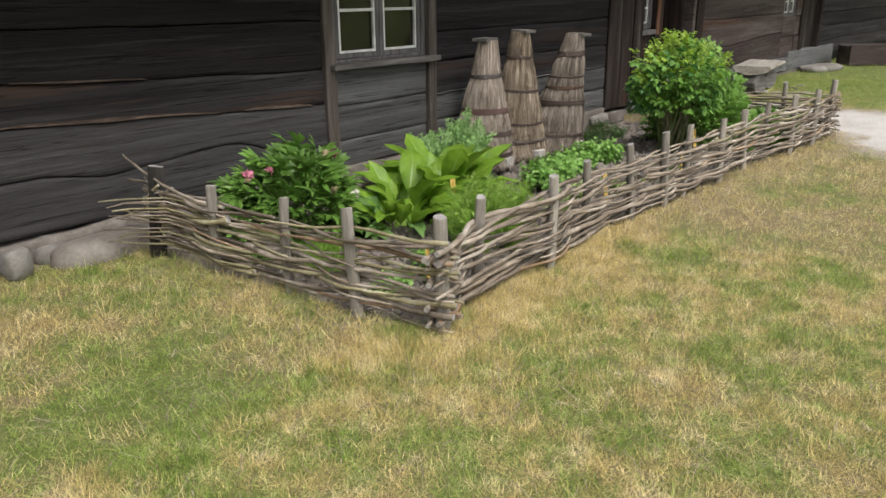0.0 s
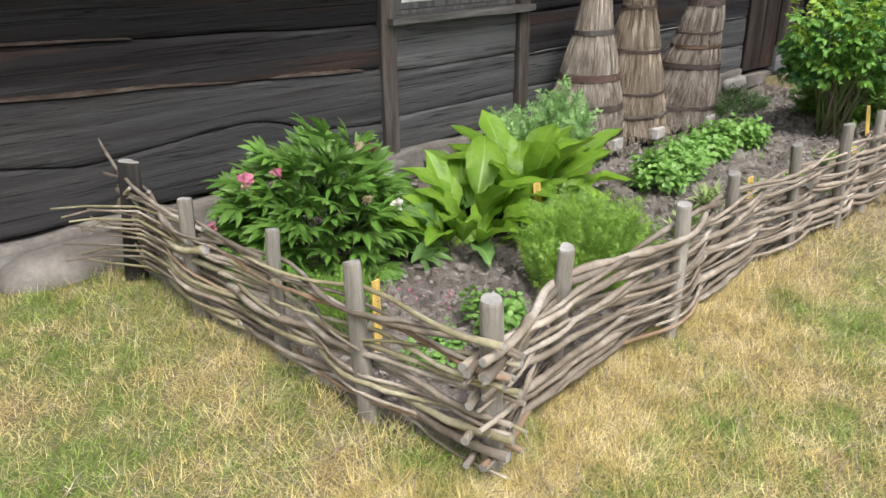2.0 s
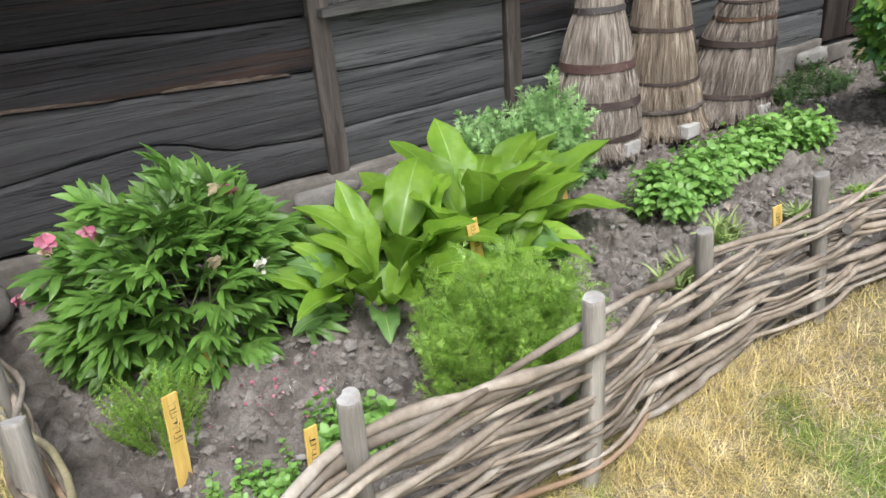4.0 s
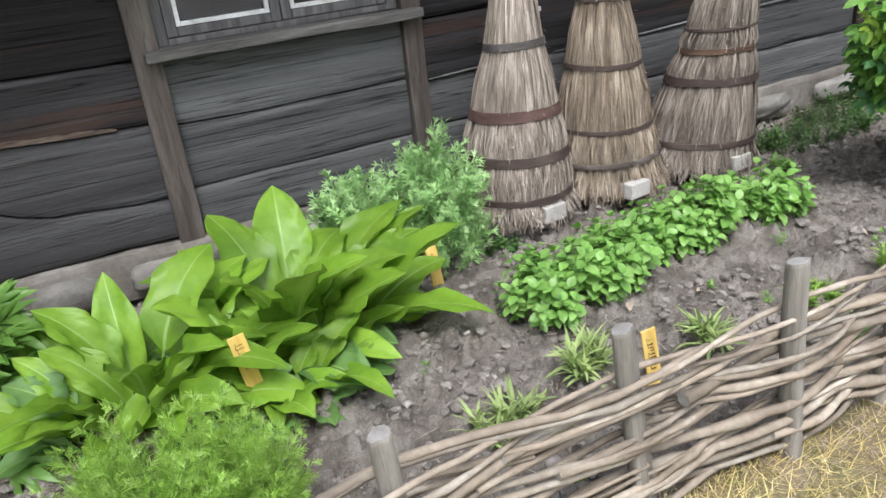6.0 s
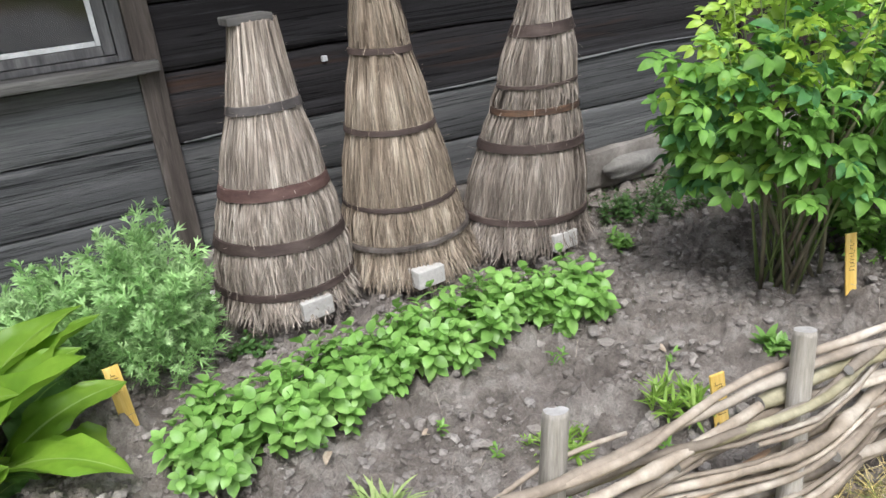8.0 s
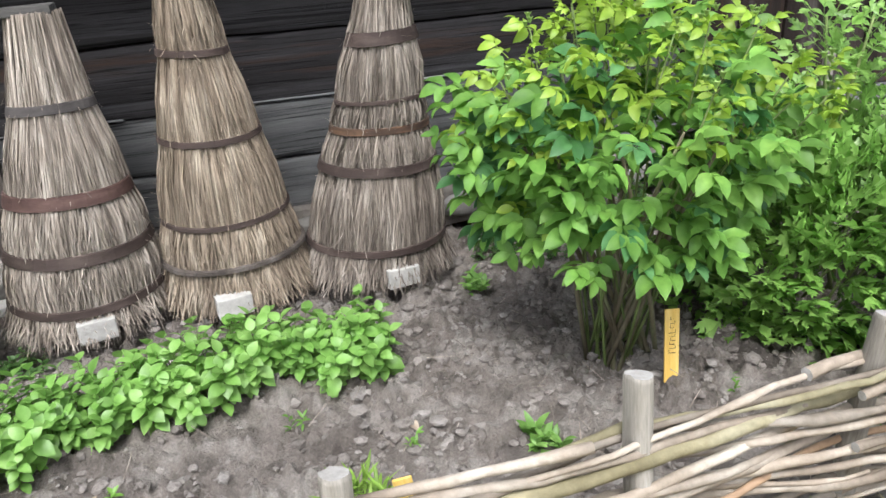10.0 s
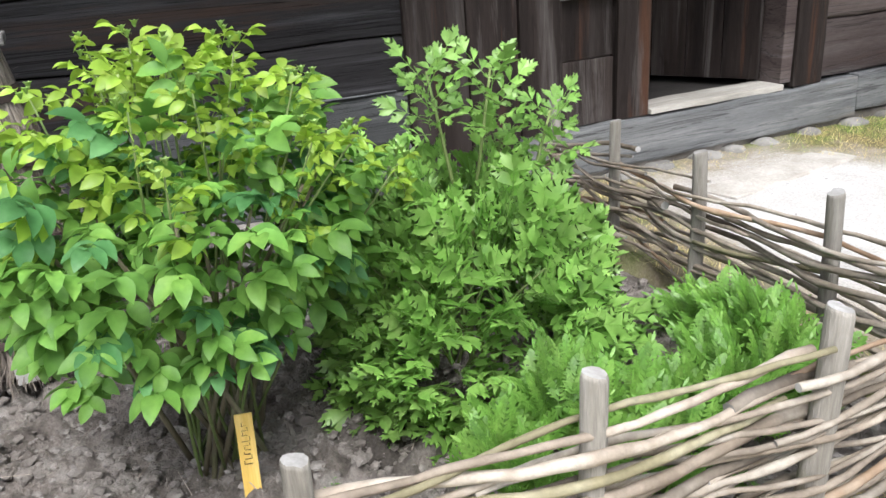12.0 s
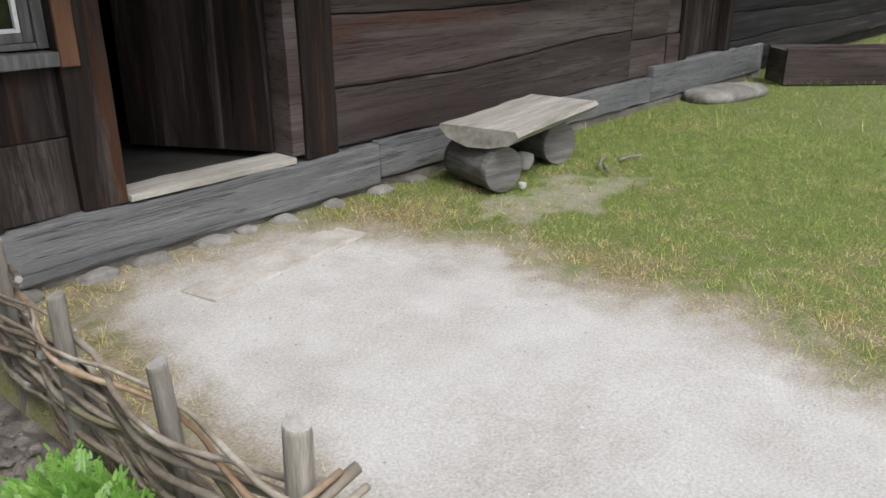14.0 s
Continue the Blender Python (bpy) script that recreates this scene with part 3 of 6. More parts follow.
def bed_height(x, y):
    lump = fbm(x, y, 5, 41, 3) - 0.5
    clod = np.maximum(0, vnoise(x, y, 22, 43) - 0.45) * vnoise(x, y, 3, 44)
    fine_clod = np.maximum(0, vnoise(x, y, 42, 47) - 0.4)
    t = np.clip((y - 3.35) / 0.5, 0, 1)
    return -0.075 + 0.06 * lump + 0.19 * clod + 0.075 * fine_clod - 0.06 * t * t * (3 - 2 * t)


bz = bed_height(bx, by) * edge_in - 0.1 * (1 - edge_in)
n1, n2 = bx.shape
idx = np.arange(n1 * n2).reshape(n1, n2)
bf = np.stack([idx[:-1, :-1], idx[1:, :-1], idx[1:, 1:], idx[:-1, 1:]], -1).reshape(-1, 4)
M["soil"] = material("garden_earth", [(0.1, 0.085, 0.074), (0.235, 0.205, 0.182), (0.4, 0.365, 0.335)], 7.0, 130, (1, 1, 1), 0.95, 1.0, 0.02, 0.0, grain=0.6, shift=False, stain=(0.085, 0.073, 0.064))
tagged(new("garden_bed", bulk_mesh("garden_bed", np.stack([bx, by, bz], -1).reshape(-1, 3), bf, M["soil"], True)),
       "loose grey-brown crumbly earth of the garden bed", "soil", kind="structure")

_bm = bmesh.new()
bmesh.ops.create_icosphere(_bm, subdivisions=1, radius=1.0)
_bm.verts.ensure_lookup_table()
ICO_V = np.array([v.co[:] for v in _bm.verts])
ICO_F = np.array([[v.index for v in f.verts] for f in _bm.faces])
_bm.free()


OCT_V = np.array([(1, 0, 0), (0, 1, 0), (-1, 0, 0), (0, -1, 0), (0, 0, 1), (0, 0, -1)], float)
OCT_F = np.array([(0, 1, 4), (1, 2, 4), (2, 3, 4), (3, 0, 4), (1, 0, 5), (2, 1, 5), (3, 2, 5), (0, 3, 5)])


def lumps(name, x, y, z, size, mat, seed, label, category, flat=0.7, shape=(ICO_V, ICO_F)):
    rng = np.random.RandomState(seed)
    base_v, base_f = shape
    n, k = len(x), len(base_v)
    v = base_v[None] * (1 + 0.45 * (rng.rand(n, k, 1) - 0.5))
    v = v * size[:, None, None] * np.stack([0.8 + 0.6 * rng.rand(n), 0.8 + 0.6 * rng.rand(n), flat * (0.7 + 0.6 * rng.rand(n))], -1)[:, None, :]
    c, s = np.cos(rng.rand(n) * 6.28)[:, None], np.sin(rng.rand(n) * 6.28)[:, None]
    v = np.stack([v[..., 0] * c - v[..., 1] * s, v[..., 0] * s + v[..., 1] * c, v[..., 2]], -1)
    v = v + np.stack([x, y, z], -1)[:, None, :]
    f = base_f[None] + (np.arange(n) * k)[:, None, None]
    me = bulk_mesh(name, v.reshape(-1, 3), f.reshape(-1, 3), M[mat])
    return tagged(new(name, me), label, category, kind="stuff")


rng = np.random.RandomState(17)
cx, cy = rng.uniform(2.15, 8.85, 56000), rng.uniform(2.15, 4.4, 56000)
keep = rng.rand(56000) < 0.25 + 0.9 * np.clip((fbm(cx, cy, 2.0, 61) - 0.35) * 3, 0, 1)
cx, cy = cx[keep], cy[keep]
csize = 0.003 + 0.019 * rng.rand(len(cx)) ** 3.6
cz = bed_height(cx, cy) - 0.001
for pick, shape in ((csize > 0.009, (ICO_V, ICO_F)), (csize <= 0.009, (OCT_V, OCT_F))):
    lumps("earth_clods", cx[pick], cy[pick], cz[pick], csize[pick], "clod", 18, "dry crumbling clods on the garden bed", "soil", shape=shape)
px, py = rng.uniform(6.0, 11.6, 9000), rng.uniform(-2.0, 4.3, 9000)
keep = gravel_mask(px, py) > 0.35 + 0.4 * rng.rand(9000)
px, py = px[keep], py[keep]
lumps("gravel_grit", px, py, ground_height(px, py) + 0.001, 0.0018 + 0.006 * rng.rand(len(px)) ** 4, "pebble", 19, "small pale pebbles on the gravel path", "gravel", shape=(OCT_V, OCT_F))


def bed_straws():
    rng = np.random.RandomState(28)
    n = 900
    x, y = rng.uniform(2.2, 8.8, n), rng.uniform(2.2, 4.3, n)
    L, yaw = rng.uniform(0.02, 0.12, n), rng.uniform(0, 2 * np.pi, n)
    d = np.stack([np.cos(yaw), np.sin(yaw), rng.uniform(-0.05, 0.2, n)], -1)
    s = np.stack([-np.sin(yaw), np.cos(yaw), 0 * yaw], -1) * 0.0012
    b = np.stack([x, y, bed_height(x, y) + 0.012], -1)
    e = b + d * L[:, None]
    v = np.stack([b - s, b + s, e + s, e - s], 1).reshape(-1, 3)
    f = np.arange(n)[:, None] * 4 + np.array([[0, 1, 2, 3]])
    tagged(new("plant_litter", bulk_mesh("plant_litter", v, f, M["straw"])), "dry twigs and stalks scattered on the earth", "litter", kind="stuff")


bed_straws()

# ---- log house ----
WALL = 4.58


def joint(kind, x):
    """Heights of the joints between logs, which wander a little along the wall."""
    if isinstance(kind, tuple):
        return float(np.interp(x, *kind)) + 0.004 * math.sin(x * 2.3 + kind[1][0] * 9) + 0.003 * math.sin(x * 8.3 + kind[1][0] * 31)
    return kind + 0.013 * math.sin(x * 1.1 + kind * 9) + 0.005 * math.sin(x * 2.9 + kind * 17) + 0.003 * math.sin(x * 8.3 + kind * 31)


def log_mesh(x0, x1, zlo, zhi, yface, depth, mat, seed, wander=True):
    n = max(3, int((x1 - x0) / 0.12))
    verts, faces = [], []
    k = 9
    for i in range(n + 1):
        x = x0 + (x1 - x0) * i / n
        lo = (joint(zlo, x) if wander and (isinstance(zlo, tuple) or zlo > 0.2) else zlo) + 0.0025
        hi = (joint(zhi, x) if wander else zhi) - 0.0025
        mid = (lo + hi) / 2
        wob = 0.016 * (noise.noise(Vector((x * 0.9, seed * 3.3, 0))))
        chip = 0.012 * max(0, noise.noise(Vector((x * 4.0, seed * 5.7, 1.5))))
        chip2 = 0.012 * max(0, noise.noise(Vector((x * 4.0, seed * 8.1, 7.5))))
        y = yface + wob
        for yy, zz in ((yface + depth, lo), (y + 0.03, lo), (y + 0.006 + chip, lo + 0.004 + 0.5 * chip), (y, lo + 0.024), (y - 0.004, mid),
                       (y, hi - 0.024), (y + 0.006 + chip2, hi - 0.004 - 0.5 * chip2), (y + 0.03, hi), (yface + depth, hi)):
            verts.append((x, yy, zz))
    for i in range(n):
        for j in range(k):
            j2 = (j + 1) % k
            faces.append((i * k + j, (i + 1) * k + j, (i + 1) * k + j2, i * k + j2))
    faces.append(tuple(range(k)))
    faces.append(tuple(n * k + j for j in range(k))[::-1])
    return mesh_data("log", verts, faces, mat)


house = thing("wall_front", (0, 0, 0), "dark weathered log wall of a farmhouse", "wall", kind="structure")
J_LOW = ((-6.0, 1.2, 1.45, 1.86, 2.3, 2.75, 2.95, 3.2, 3.45, 3.7), (0.45, 0.49, 0.485, 0.42, 0.455, 0.5, 0.48, 0.375, 0.36, 0.33))
J_MID = ((-6.0, 1.3, 1.5, 2.35, 3.0, 3.7), (0.86, 0.81, 0.795, 0.75, 0.71, 0.683))
J_HIGH = ((-6.0, 1.3, 2.1, 2.6, 3.7), (1.12, 1.055, 1.01, 1.005, 0.96))
J_BROWN = ((11.0, 12.4, 14.1, 16.0), (0.675, 0.67, 0.76, 0.8))
JOINTS = [0.14, J_LOW, J_MID, J_HIGH, 1.345, 1.64, 1.96, 2.3]
seed = 0
for x0, x1, joints, mat in (
    (-6.0, -1.2, JOINTS, "log"), (-1.2, 3.735, JOINTS, "log"),
    (3.85, 5.0, [0.12, 0.345, 0.662, 0.985], "log_grey"),
    (5.1, 8.36, [0.12, 0.38, 0.635, 0.92, 1.22, 1.52, 1.82, 2.12, 2.3], "log"),
    (11.2, 15.0, [0.305, J_BROWN, 1.12, 1.5, 1.9, 2.3], "log_brown"),
    (17.4, 24.0, [0.2, 0.5, 0.8, 1.1, 1.4, 1.7, 2.0, 2.3], "log"), (24.0, 34.0, [0.2, 0.5, 0.8, 1.1, 1.4, 1.7, 2.0, 2.3], "log"),
    (15.75, 16.05, [0.3, 0.7, 1.05, 1.4, 1.75, 2.05, 2.3], "log_brown"), (15.0, 15.75, [0.3, 0.7, 1.05], "log_brown"),
):
    for lo, hi in zip(joints[:-1], joints[1:]):
        seed += 1
        use = "log_mid" if x0 < 3 and (lo is J_LOW or lo == 0.14) else "log_grey" if (lo is J_LOW or (not isinstance(lo, tuple) and lo < 0.6)) and x0 < 8 else mat
        part("log", log_mesh(x0, x1, lo, hi, WALL + (0.02 if 3.7 < x0 < 4 else 0), 0.16, M[use], seed), house)


def add_board(name, x0, x1, z0, z1, yface, depth, mat, label="", bevel=0.006, rough=0.006, cuts=6, seed=0, parent=None):
    return part(name, box_mesh(name, x0, x1, yface, yface + depth, z0, z1, M[mat], bevel, rough, cuts, seed), parent or house, label)


def splintered_edge(x0, x1, line, tall, seed, mat="rotten", label="tan splintered rotten edge of a log"):
    """Rotten fibres standing out along the lower edge of a log."""
    rng = random.Random(seed)
    verts, faces = [], []
    n = int((x1 - x0) / 0.025)
    for i in range(n + 1):
        x = x0 + (x1 - x0) * i / n
        z = joint(line, x) + 0.004
        fade = math.sin(math.pi * i / n) ** 0.5
        h = 0.006 + tall * fade * (0.45 + 0.55 * noise.noise(Vector((x * 9, seed, 0))) + 0.25 * rng.random())
        out = 0.006 + 0.008 * rng.random()
        verts += [(x, WALL + 0.02, z), (x, WALL - out - 0.006, z + 0.002), (x, WALL - out * 0.6, z + max(h, 0.006) * 0.5), (x, WALL + 0.012, z + max(h, 0.006))]
    for i in range(n):
        for j in range(3):
            faces.append((i * 4 + j, i * 4 + 4 + j, i * 4 + 5 + j, i * 4 + 1 + j))
    part("splinters", mesh_data("splinters", verts, faces, M[mat]), house, label)


splintered_edge(1.25, 2.75, J_MID, 0.04, 3)
splintered_edge(-1.0, 0.9, J_MID, 0.03, 5)
splintered_edge(2.95, 3.6, J_MID, 0.05, 4)
splintered_edge(1.35, 2.2, J_HIGH, 0.015, 8)
splintered_edge(5.12, 5.6, 0.635, 0.004, 11, "beam", "silvered edge of a log")
splintered_edge(5.9, 8.3, 0.635, 0.005, 12, "beam", "silvered edge of a log")

# window surround and upright posts
add_board("window_post", 3.735, 3.85, 0.12, 2.3, WALL - 0.035, 0.2, "trim", "upright weathered window post", seed=3, cuts=10)
add_board("window_post", 5.0, 5.1, 0.12, 2.3, WALL - 0.035, 0.2, "trim", "upright weathered window post", seed=4, cuts=10)
add_board("upright_board", 8.36, 8.685, 0.1, 2.3, WALL - 0.03, 0.17, "board_v", seed=5)
add_board("upright_board", 8.69, 8.976, 0.1, 2.3, WALL - 0.035, 0.18, "board_v", seed=6)
add_board("door_post", 8.98, 9.24, 0.3, 2.3, WALL - 0.05, 0.2, "board_v", seed=7)
add_board("panel_board", 9.244, 9.6, 0.3, 0.66, WALL, 0.12, "board_v", seed=8)
add_board("panel_board", 9.244, 9.6, 0.664, 0.985, WALL + 0.004, 0.12, "board_v", seed=9)
add_board("door_post", 9.604, 9.826, 0.3, 2.3, WALL - 0.04, 0.2, "board_v", seed=10)
add_board("batten", 9.605, 9.69, 0.98, 2.2, WALL - 0.065, 0.019, "orange_strip", "reddish newer batten", seed=11)
add_board("door_post", 10.86, 10.95, 0.33, 2.3, WALL - 0.03, 0.2, "log_brown", seed=12)
add_board("door_post", 10.954, 11.2, 0.3, 2.3, WALL - 0.05, 0.2, "board_v", seed=13)
add_board("door_post", 16.05, 16.2, 0.4, 2.3, WALL - 0.04, 0.2, "board_v", seed=14)
add_board("door_post", 17.25, 17.4, 0.4, 2.3, WALL - 0.04, 0.2, "board_v", seed=15)
add_board("lintel", 9.83, 10.856, 2.06, 2.3, WALL - 0.02, 0.18, "board_v", seed=16)
add_board("lintel", 9.244, 9.6, 1.62, 2.3, WALL, 0.16, "board_v", seed=17)
add_board("lintel", 3.855, 4.996, 1.834, 2.3, WALL, 0.16, "log", seed=18)
add_board("lintel", 16.204, 17.246, 2.06, 2.3, WALL, 0.16, "log_brown", seed=19)
add_board("lintel", 15.0, 15.748, 1.62, 2.3, WALL, 0.16, "log_brown", seed=20)
add_board("threshold", 9.83, 10.86, 0.3, 0.336, WALL - 0.06, 0.22, "pale_wood", "worn pale wooden threshold", rough=0.008, seed=21)
add_board("sill_beam", 8.98, 11.545, 0.03, 0.296, WALL - 0.066, 0.25, "beam", "silver-grey cracked sill beam", bevel=0.015, rough=0.018, cuts=30, seed=22)
add_board("sill_beam", 11.552, 15.4, 0.06, 0.3, WALL - 0.06, 0.25, "beam", bevel=0.015, rough=0.018, cuts=30, seed=23)
add_board("sill_beam", 15.41, 18.5, 0.05, 0.4, WALL - 0.055, 0.25, "beam", bevel=0.015, rough=0.018, cuts=30, seed=24)

# added dark lining behind the logs, with the same openings, against light leaks
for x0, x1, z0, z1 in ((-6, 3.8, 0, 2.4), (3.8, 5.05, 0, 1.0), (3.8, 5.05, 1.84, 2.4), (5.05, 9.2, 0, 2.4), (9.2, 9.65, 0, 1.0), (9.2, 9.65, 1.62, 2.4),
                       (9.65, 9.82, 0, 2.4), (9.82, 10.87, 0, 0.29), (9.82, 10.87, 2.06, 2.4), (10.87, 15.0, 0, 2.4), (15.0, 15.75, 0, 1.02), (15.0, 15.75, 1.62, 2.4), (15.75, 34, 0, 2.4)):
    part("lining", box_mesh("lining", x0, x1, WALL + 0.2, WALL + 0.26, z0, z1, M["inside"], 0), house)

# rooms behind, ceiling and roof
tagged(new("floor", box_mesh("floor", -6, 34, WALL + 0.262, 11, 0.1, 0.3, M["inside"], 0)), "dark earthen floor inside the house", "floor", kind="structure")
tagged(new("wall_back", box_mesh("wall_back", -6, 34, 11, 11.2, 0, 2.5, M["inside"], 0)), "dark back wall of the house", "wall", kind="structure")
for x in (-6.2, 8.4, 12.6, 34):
    tagged(new("wall_inner", box_mesh("wall_inner", x, x + 0.15, WALL + 0.27, 10.99, 0.301, 2.46, M["inside"], 0)), "dark cross wall inside the unlit house", "wall", kind="structure")
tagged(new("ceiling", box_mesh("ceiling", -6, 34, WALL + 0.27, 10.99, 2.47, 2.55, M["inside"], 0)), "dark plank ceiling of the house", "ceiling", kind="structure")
# roof out of view, added so its eaves shade the upper wall
rv = [(-7, 3.75, 2.22), (35, 3.75, 2.22), (35, 7.8, 5.2), (-7, 7.8, 5.2), (-7, 3.75, 2.42), (35, 3.75, 2.42), (35, 7.8, 5.45), (-7, 7.8, 5.45), (35, 11.9, 2.22), (-7, 11.9, 2.22), (35, 11.9, 2.42), (-7, 11.9, 2.42)]
rf = [(0, 3, 2, 1), (4, 5, 6, 7), (0, 1, 5, 4), (3, 9, 8, 2), (7, 6, 10, 11), (8, 9, 11, 10), (0, 4, 7, 3), (3, 7, 11, 9), (1, 2, 6, 5), (2, 8, 10, 6)]
tagged(new("roof", mesh_data("roof", rv, rf, M["thatch"])), "unseen grey thatched roof, deep eaves added to shade the wall", "roof", kind="structure")


# windows
def window(x0, x1, z0, z1, leaves, bars, number):
    w = thing("window_%d" % number, ((x0 + x1) / 2, WALL, z0), "small old casement window with white-edged panes", "window", kind="structure")
    wx, hz = (x1 - x0) / 2, z1 - z0
    y0 = 0.02

    def bar(name, a, b, c, d, ya, yb, mat):
        return part(name, box_mesh(name, a, b, ya, yb, c, d, M[mat], 0.004, 0.002, 4, number), w)

    bar("window_frame", -wx, -wx + 0.05, 0, hz, y0, y0 + 0.1, "sash_dark")
    bar("window_frame", wx - 0.05, wx, 0, hz, y0, y0 + 0.1, "sash_dark")
    bar("window_frame", -wx + 0.052, wx - 0.052, 0, 0.028, y0, y0 + 0.1, "sash_dark")
    bar("window_frame", -wx + 0.052, wx - 0.052, hz - 0.045, hz, y0, y0 + 0.1, "sash_dark")
    lw = (2 * wx - 0.104) / leaves
    for k in range(leaves):
        a = -wx + 0.052 + k * lw + 0.003
        b = a + lw - 0.006
        sash = part("sash", box_mesh("sash", a, a + 0.045, y0 + 0.01, y0 + 0.06, 0.031, hz - 0.05, M["sash_dark"], 0.004, 0.002, 4, k), w)
        for args in ((b - 0.045, b, 0.031, hz - 0.05), (a + 0.047, b - 0.047, 0.031, 0.07), (a + 0.047, b - 0.047, hz - 0.085, hz - 0.05)):
            part("sash_rail", box_mesh("sash_rail", args[0], args[1], y0 + 0.01, y0 + 0.06, args[2], args[3], M["sash_dark"], 0.004, 0.002, 3, k), sash)
        # putty line round the panes
        ia, ib = a + 0.047, b - 0.047
        for args in ((ia, ia + 0.019, 0.072, hz - 0.087), (ib - 0.019, ib, 0.072, hz - 0.087), (ia + 0.02, ib - 0.02, 0.072, 0.091), (ia + 0.02, ib - 0.02, hz - 0.106, hz - 0.087)):
            part("putty", box_mesh("putty", args[0], args[1], y0 + 0.014, y0 + 0.04, args[2], args[3], M["sash"], 0.002, 0.001, 3, k), sash)
        for q in range(bars):
            zz = 0.101 + (hz - 0.202) * (q + 1) / (bars + 1)
            part("glazing_bar", box_mesh("glazing_bar", ia + 0.02, ib - 0.02, y0 + 0.012, y0 + 0.04, zz - 0.012, zz + 0.012, M["sash"], 0.003, 0.001, 3, k), sash)
        g = part("pane", box_mesh("pane", ia + 0.002, ib - 0.002, y0 + 0.044, y0 + 0.048, 0.074, hz - 0.089, M["glass"], 0), sash, "old window glass")
        g.visible_shadow = False
    return w


w1 = window(3.852, 4.998, 1.0, 1.83, 2, 1, 1)
part("window_sill", box_mesh("window_sill", -0.64, 0.66, -0.1, 0.1, -0.046, -0.002, M["trim_h"], 0.008, 0.008, 12, 2), w1, "jutting weathered plank sill")
w2 = window(9.25, 9.6, 1.06, 1.6, 1, 1, 2)
part("window_sill", box_mesh("window_sill", -0.2, 0.18, -0.055, 0.1, -0.075, -0.01, M["sash_dark"], 0.008, 0.004, 4, 2), w2)
w3 = window(15.02, 15.74, 1.06, 1.6, 2, 1, 3)

# open door leaf, turned into the house
door = thing("door_1", (10.84, WALL + 0.1, 0.35), "old plank door standing open into the dark house", "door", kind="structure")
for k in range(4):
    part("door_plank", box_mesh("door_plank", -0.02, 0.02, 0.02 + k * 0.24, 0.255 + k * 0.24, 0.0, 1.68, M["board_v"], 0.004, 0.003, 5, k), door, m=pose(0, 0, 0, 0, 0, 28))
door2 = thing("door_2", (16.2, WALL + 0.05, 0.42), "closed dark plank door of the farmhouse", "door", kind="structure")
for k in range(4):
    part("door_plank", box_mesh("door_plank", 0.01 + k * 0.258, 0.26 + k * 0.258, 0.0, 0.04, 0.0, 1.63, M["board_v"], 0.004, 0.003, 5, k), door2)

# ---- stones and clay under the lowest logs ----
def rock(name, size, seed, mat="stone", label="", category="stone", loc=(0, 0, 0), turn=0, parent=None, rough=0.22, group=""):
    bm = bmesh.new()
    bmesh.ops.create_icosphere(bm, subdivisions=3, radius=1.0)
    for v in bm.verts:
        q = v.co.copy()
        n = noise.noise(q * 1.3 + Vector((seed * 3.7, 0, 0))) * rough + noise.noise(q * 3.5 + Vector((0, seed * 2.9, 0))) * rough * 0.35
        q = Vector((math.copysign(abs(q.x) ** 0.7, q.x), math.copysign(abs(q.y) ** 0.7, q.y), math.copysign(abs(q.z) ** 0.7, q.z))) * (1 + n) * 0.92
        v.co = Vector((q.x * size[0], q.y * size[1], q.z * size[2]))
    me = bpy.data.meshes.new(name)
    bm.to_mesh(me)
    bm.free()
    me.materials.append(M[mat])
    me.polygons.foreach_set("use_smooth", [True] * len(me.polygons))
    ob = new(name, me)
    ob.location, ob.rotation_euler = loc, (0, 0, radians(turn))
    if parent is not None:
        ob.parent = parent
        return ob
    return tagged(ob, label, category, group)


plinth = thing("plinth", (0, 4.6, 0), "low clay and fieldstone footing under the log wall", "footing", kind="structure")
part("clay", box_mesh("clay", -6, 8.36, -0.06, 0.2, -0.1, 0.125, M["lime"], 0.03, 0.03, 90, 2), plinth)
part("clay", box_mesh("clay", 8.36, 18.6, -0.05, 0.2, -0.1, 0.05, M["lime"], 0.02, 0.025, 60, 3), plinth)
rr = random.Random(6)
x = -1.5
while x < 8.3:
    w = rr.uniform(0.11, 0.3)
    if not 1.38 < x < 1.95:
        rock("fieldstone", (w, 0.07, rr.uniform(0.05, 0.08)), int(x * 50) + 200, loc=(x + w, -0.06, 0.015), turn=rr.uniform(-15, 15), parent=plinth)
    x += 2 * w + rr.uniform(0.0, 0.12)
x = 9.1
while x < 12.0:
    w = rr.uniform(0.06, 0.14)
    rock("fieldstone", (w, 0.08, 0.05), int(x * 50) + 900, loc=(x + w, -0.1, -0.03), turn=rr.uniform(-15, 15), parent=plinth)
    x += 2 * w + rr.uniform(0.02, 0.25)
rock("clay_ramp", (0.42, 0.2, 0.12), 29, "lime", "sloping pale clay at the foot of the log wall", "clay", (1.72, 4.42, -0.01), 3, rough=0.12)
rock("boulder", (0.085, 0.08, 0.11), 31, "stone", "rounded grey footing stone beside the log wall", "stone", (1.13, 4.36, 0.06), 10)
rock("boulder", (0.085, 0.09, 0.1), 35, "stone", "rounded grey footing stone beside the log wall", "stone", (0.9, 4.38, 0.04), 50)

